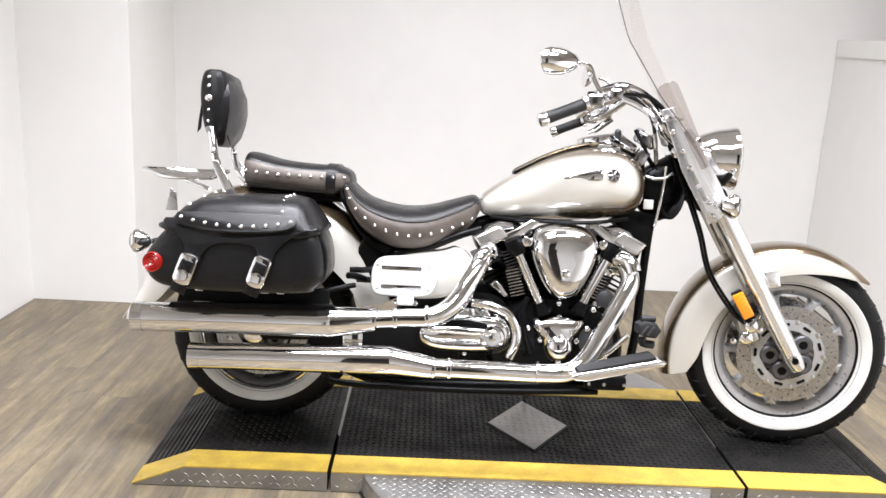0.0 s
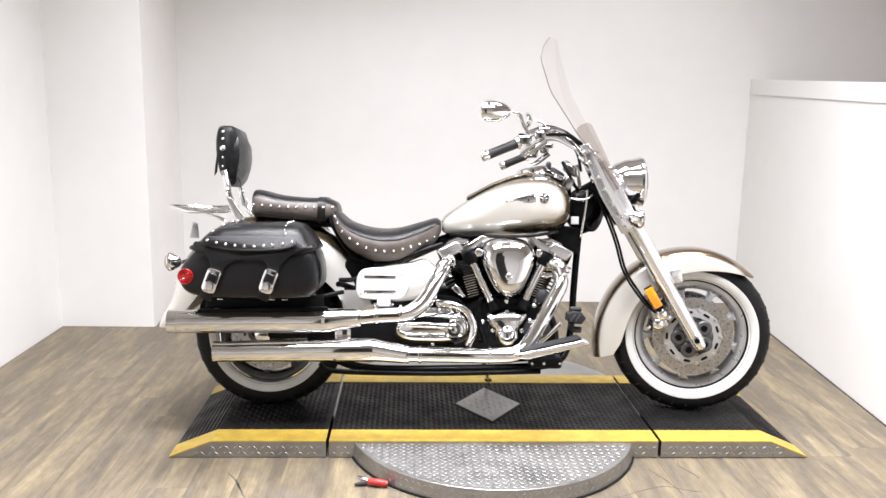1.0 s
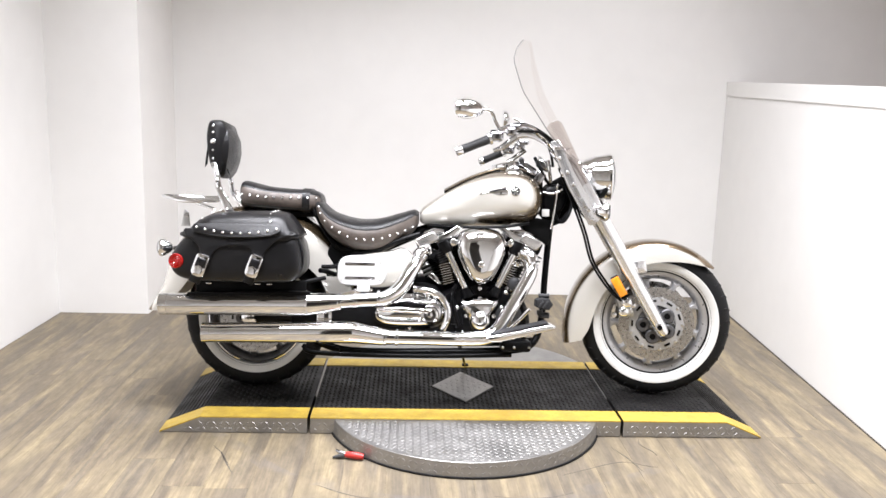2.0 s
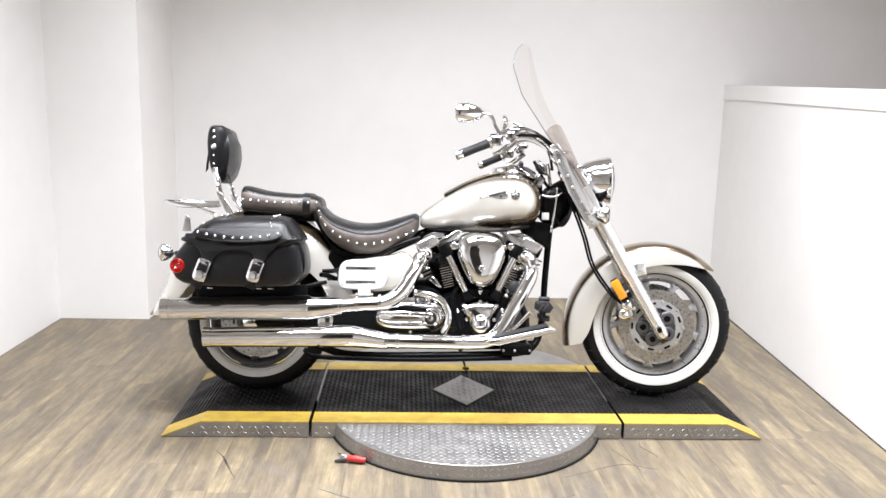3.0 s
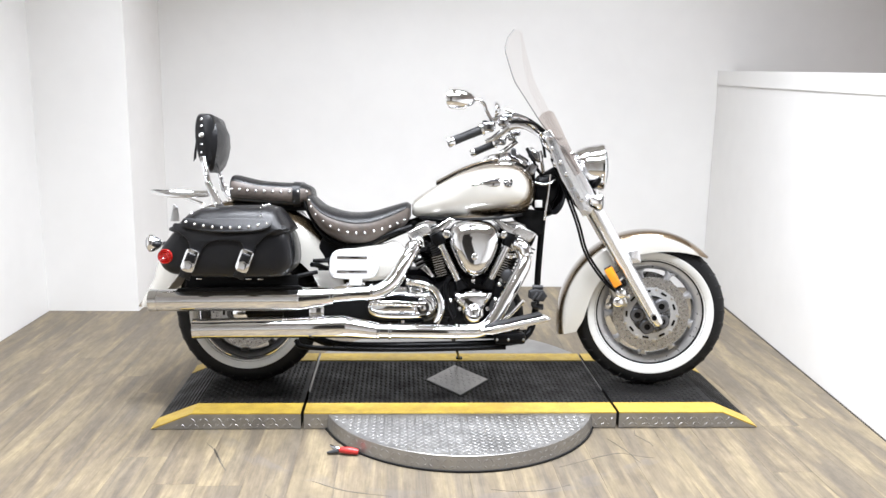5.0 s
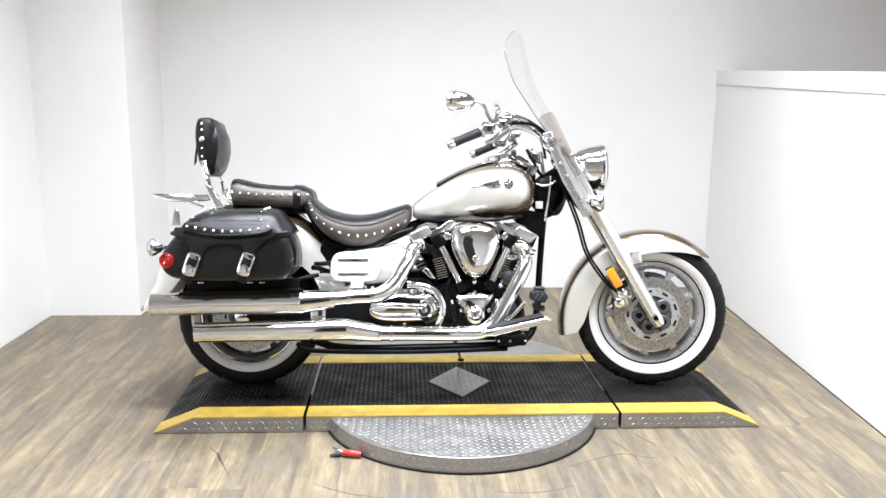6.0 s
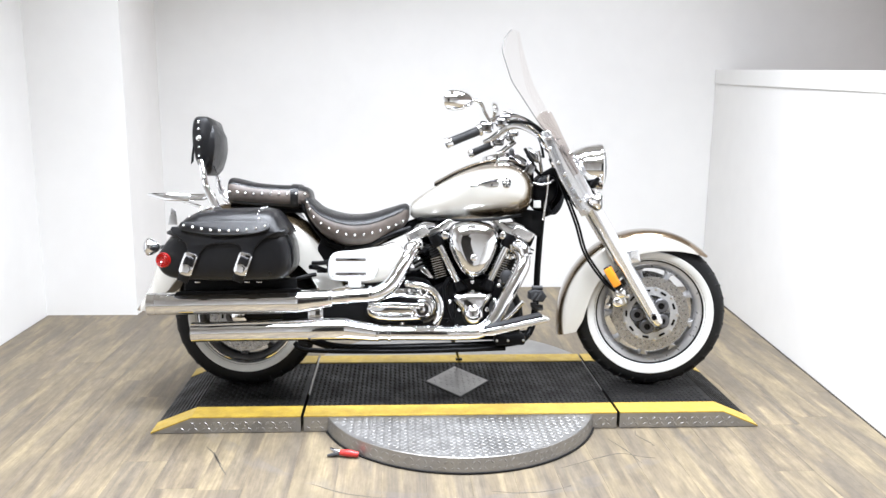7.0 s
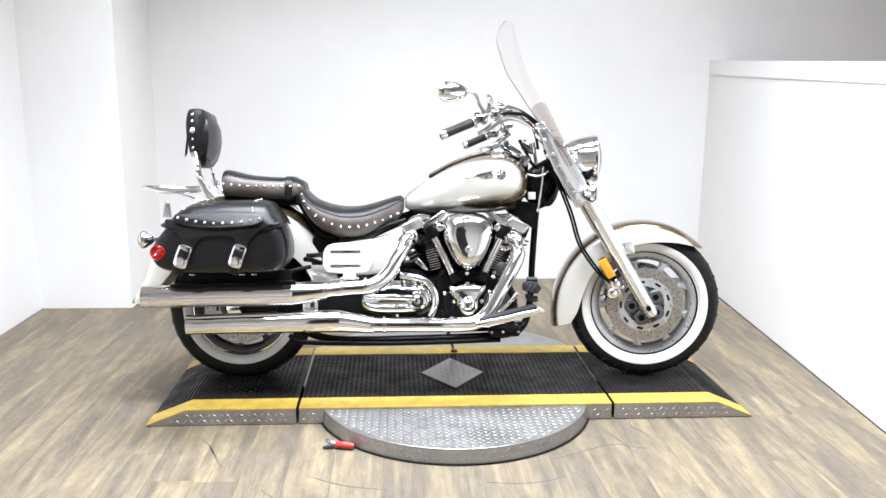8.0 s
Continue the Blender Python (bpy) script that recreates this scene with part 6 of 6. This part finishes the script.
for s, za, zb in ((-1, 1.022, 1.069), (1, 0.966, 1.012)):
    g0, g1 = Vector((0.108 if s < 0 else 0.142, s * 0.425, za)), Vector((0.222 if s < 0 else 0.248, s * 0.395, zb))
    gd = (g1 - g0).normalized()
    gp = part("grip", steered(tube([g0 + gd * 0.016, g0.lerp(g1, 0.5), g1], [0.0175, 0.0165, 0.0175], 20, 4)), GRIPM, hb, "black rubber grip with chrome end")
    part("grip_end", steered(lathe([(0.012, -0.006), (0.019, -0.002), (0.019, 0.02), (0.0175, 0.022)], g0, gd, 20)), CHROME, gp)
    part("grip_flange", steered(lathe([(0.018, 0), (0.023, 0.002), (0.023, 0.012), (0.018, 0.014)], g1, gd, 20)), CHROME, gp)
    sw = part("switch_housing", steered(block((0.052, 0.042, 0.040), Matrix.Translation(g1 + gd * 0.035), 0.012, 3)), DARKM, hb, "chrome switch housing")
    part("switch", steered(block((0.02, 0.012, 0.012), Matrix.Translation(g1 + gd * 0.035 + Vector((-0.012, s * 0.004, 0.018))), 0.004)), BLACK, sw)
    part("lever_clamp", steered(block((0.040, 0.040, 0.036), Matrix.Translation(g1 + gd * 0.085 + Vector((0.01, 0, 0))), 0.012, 3)), DARKM, hb)
    part("lever", steered(tube([g1 + gd * 0.07 + Vector((0.045, s * 0.01, -0.012)), g1 + Vector((0.055, -s * 0.01, -0.026)), g0.lerp(g1, 0.9) + Vector((0.052, -s * 0.015, -0.028)), g0.lerp(g1, 0.78) + Vector((0.046, -s * 0.02, -0.030))], [0.014, 0.013, 0.010, 0.008], 12, flat=0.6)), SATIN2, hb, "polished control lever")
    part("reservoir", steered(block((0.048, 0.040, 0.026), Matrix.Translation(g1 + gd * 0.09 + Vector((0.02, -s * 0.02, 0.016))), 0.010, 3)), DARKM, hb)
    # mirror
    mc = Vector((0.150 if s < 0 else 0.245, s * 0.40, 1.182 if s < 0 else 1.172))
    st = part("mirror", steered(tube([g1 + gd * 0.06, Vector((mc.x + 0.098, s * 0.385, mc.z - 0.045)), Vector((mc.x + 0.084, s * 0.39, mc.z - 0.012)), Vector((mc.x + 0.055, s * 0.40, mc.z))], 0.0065, 10)), CHROME, hb, "chrome teardrop mirror on a bent stem")
    rings = []
    for f, k in ((-0.02, 0.05), (-0.012, 0.55), (0.0, 0.85), (0.012, 0.97), (0.022, 1.0), (0.027, 0.95)):
        ring = []
        for i in range(28):
            a = 2 * math.pi * i / 28
            yy, zz = 0.058 * math.cos(a), 0.038 * math.sin(a) * (1 + 0.15 * math.cos(a) * s)
            ring.append(mc + Vector((0.020 - f * (1.6 if s < 0 else 0.7), 0, 0)) + Matrix.Rotation(radians(-30 if s < 0 else 8), 3, "Z") @ Vector((0, yy * k, zz * k)))
        rings.append(ring)
    part("mirror_shell", steered(ring_bridge(bmesh.new(), rings)), CHROME, st)
for y in (-0.11, -0.085, 0.10):
    part("cable", steered(tube([(0.33, y * 2.6, 1.105), (0.42, y * 1.6, 1.100), (0.485, y, 1.055), (0.545, y * 0.8, 0.97), (0.575, y * 0.6, 0.86)], 0.0065, 8)), BLACK, hb)
for dy, dz, r in ((0.0, 0.0, 0.0055), (0.014, 0.007, 0.0045)):
    part("cable", steered(tube([(0.262, -0.315 + dy, 1.110 + dz * 0.4), (0.33, -0.24 + dy, 1.128 + dz), (0.385, -0.18 + dy, 1.118 + dz), (0.43, -0.15 + dy, 1.095 + dz),
                                (0.470, -0.13 + dy, 1.065 + dz), (0.505, -0.12 + dy, 1.030 + dz), (0.53, -0.11, 0.985)], r, 8)), HARNESS, hb, "black sheathed control cable")
part("cable", steered(tube([(0.30, 0.29, 1.085), (0.37, 0.20, 1.110), (0.43, 0.13, 1.085), (0.465, 0.08, 1.03), (0.48, 0.05, 0.96)], 0.006, 8)), HARNESS, hb)
for y in (-0.055, 0.055):
    part("bar_clamp", steered(block((0.060, 0.045, 0.038), Matrix.Translation((0.438, y, 0.968)) @ Matrix.Rotation(radians(28), 4, "Y"), 0.010, 3)), DARKM, hb, "dark chrome bar clamp")
    for dx in (-0.018, 0.018):
        part("bolt", steered(lathe([(0.008, 0), (0.008, 0.008), (0.004, 0.010)], (0.438 + dx, y, 0.985 - dx * 0.5), (0.45, 0, 0.9), 12)), CHROME, hb)
part("cable", steered(tube([(0.400, -0.07, 1.0), (0.425, -0.085, 0.955), (0.445, -0.08, 0.915), (0.47, -0.06, 0.885)], 0.007, 8)), HARNESS, hb)
part("cable", steered(tube([(0.455, -0.09, 0.99), (0.462, -0.095, 0.95), (0.470, -0.085, 0.90)], 0.007, 8)), SATIN2, hb)
part("riser", steered(tube([(0.478, -0.05, 1.03), (0.51, -0.05, 0.99), (0.545, -0.05, 0.96)], 0.018, 12)), CHROME, hb)
part("riser", steered(tube([(0.478, 0.05, 1.03), (0.51, 0.05, 0.99), (0.545, 0.05, 0.96)], 0.018, 12)), CHROME, hb)

# windshield: a curved clear sheet
bm = bmesh.new()
NU, NV = 20, 24
front, back = [], []
for j in range(NV + 1):
    v = j / NV
    # centre line from the lamp up to the brow
    cx = lerp(v, [0, 0.3, 0.6, 0.82, 0.93, 1], [0.615, 0.490, 0.386, 0.337, 0.320, 0.314])
    cz = lerp(v, [0, 0.3, 0.6, 0.82, 0.93, 1], [0.915, 1.105, 1.275, 1.395, 1.447, 1.480])
    w = lerp(v, [0, 0.12, 0.3, 0.6, 0.82, 0.93, 1], [0.10, 0.15, 0.20, 0.22, 0.20, 0.14, 0.06])
    for i in range(NU + 1):
        u = i / NU * 2 - 1
        y = u * w
        x = cx + 0.012 - 0.75 * y * y - 0.015 * (abs(u) ** 3) * min(1, v * 3) + (0.04 + 0.17 * v) * (y + 0.20)
        z = cz - 0.25 * y * y
        front.append(bm.verts.new((x, y, z)))
for vtx in list(front):
    back.append(bm.verts.new(vtx.co + Vector((-0.0035, 0, -0.0018))))
for j in range(NV):
    for i in range(NU):
        a = j * (NU + 1) + i
        q = (a, a + 1, a + NU + 2, a + NU + 1)
        bm.faces.new([front[k] for k in q])
        bm.faces.new([back[k] for k in reversed(q)])
edge = [j * (NU + 1) for j in range(NV + 1)] + [NV * (NU + 1) + i for i in range(1, NU + 1)] + [j * (NU + 1) + NU for j in range(NV - 1, -1, -1)] + [i for i in range(NU - 1, 0, -1)]
for a, b in zip(edge, edge[1:] + edge[:1]):
    bm.faces.new((front[a], back[a], back[b], front[b]))
near_edge = [front[j * (NU + 1)].co.copy() for j in range(NV + 1)]
ws = part("windshield", steered(bm), SHIELD, bike, "tall clear acrylic windshield")
ws.visible_shadow = False
part("sheet_edge", steered(tube(near_edge, 0.0018, 6, 1)), EDGE, ws, "dark polished sheet edge")
part("shield_brace", steered(tube([(0.475, -0.19, 1.045), (0.52, -0.13, 1.04), (0.55, 0, 1.04), (0.52, 0.13, 1.04), (0.475, 0.19, 1.045)], 0.006, 8)), CHROME, ws)
part("lower_panel", steered(plate([(0.443, 1.118), (0.452, 1.135), (0.464, 1.145), (0.488, 1.152), (0.503, 1.145), (0.523, 1.107), (0.587, 0.977), (0.618, 0.905), (0.592, 0.888), (0.494, 1.038), (0.459, 1.090)], -0.150, -0.146, 0.002)), TINTED, ws, "tinted lower deflector")

# scuffs and cracks in the floor finish
SCUFF = material("grey_scuff", (0.105, 0.090, 0.070), rough=0.6, vary=0.3, scale=30)


def scuff(pts, width):
    """A thin ragged scratch lying in the floor finish."""
    bm = bmesh.new()
    rows = []
    path = spline([(x, y) for x, y in pts], 5)
    for i, p in enumerate(path):
        d = path[min(i + 1, len(path) - 1)] - path[max(i - 1, 0)]
        d = d / max(1e-6, np.hypot(*d))
        w = width * (0.25 + 0.75 * math.sin(math.pi * (i + 0.5) / len(path))) * random.uniform(0.4, 1.0)
        jog = np.array((random.uniform(-1, 1), random.uniform(-1, 1))) * width * 0.25
        a, b = p + jog + np.array((-d[1], d[0])) * w, p + jog - np.array((-d[1], d[0])) * w
        rows.append([(a[0], a[1], 0.0002), (a[0], a[1], 0.0007), (b[0], b[1], 0.0007), (b[0], b[1], 0.0002)])
    return tagged(part("floor_scuff", ring_bridge(bm, rows), SCUFF, label="thin grey scratch in the worn floor finish", smooth=False), category="trim", kind="structure")


scuff([(-0.84, -0.55), (-0.80, -0.61), (-0.76, -0.70), (-0.72, -0.78)], 0.0035)
scuff([(-0.80, -0.60), (-0.775, -0.66), (-0.75, -0.71)], 0.004)
scuff([(0.80, -0.45), (0.79, -0.50), (0.82, -0.56), (0.83, -0.60)], 0.0035)
scuff([(0.67, -0.53), (0.70, -0.60), (0.72, -0.66), (0.74, -0.74)], 0.0035)
scuff([(0.44, -0.77), (0.54, -0.72), (0.62, -0.68), (0.69, -0.66), (0.76, -0.69), (0.80, -0.70)], 0.003)
scuff([(0.18, -0.93), (0.28, -0.945), (0.38, -0.93), (0.45, -0.90)], 0.003)
scuff([(-0.56, -0.95), (-0.52, -1.0), (-0.50, -1.06)], 0.004)
scuff([(-0.42, -0.86), (-0.30, -0.93), (-0.15, -0.97)], 0.003)

# ---- the floor's planks ----
PW, PL = 0.152, 1.22
shared = {}
for i in range(-15, 14):
    x = i * PW + 0.04
    if x - PW / 2 < -2.17:
        continue
    off = random.uniform(0, PL)
    y = -5.95 + off - PL
    while y < 1.95:
        y0, y1 = max(y + 0.0003, -5.95), min(y + PL - 0.0003, 1.945)
        x_lim = 1.8 + 0.08 * (y1 + 0.1)
        if y1 - y0 > 0.05 and x + PW / 2 < x_lim + 0.10:
            key = (round(y1 - y0, 3))
            if key not in shared:
                b = block((y1 - y0, PW - 0.0004, 0.006), None, 0.0002, 1)
                shared[key] = mesh_of("plank", b, PLANK, smooth=False)
            ob = new("plank", shared[key])
            ob.matrix_world = Matrix.Translation((x, (y0 + y1) / 2, -0.003)) @ Matrix.Rotation(radians(90), 4, "Z")
            ob.parent = floor
        y += PL
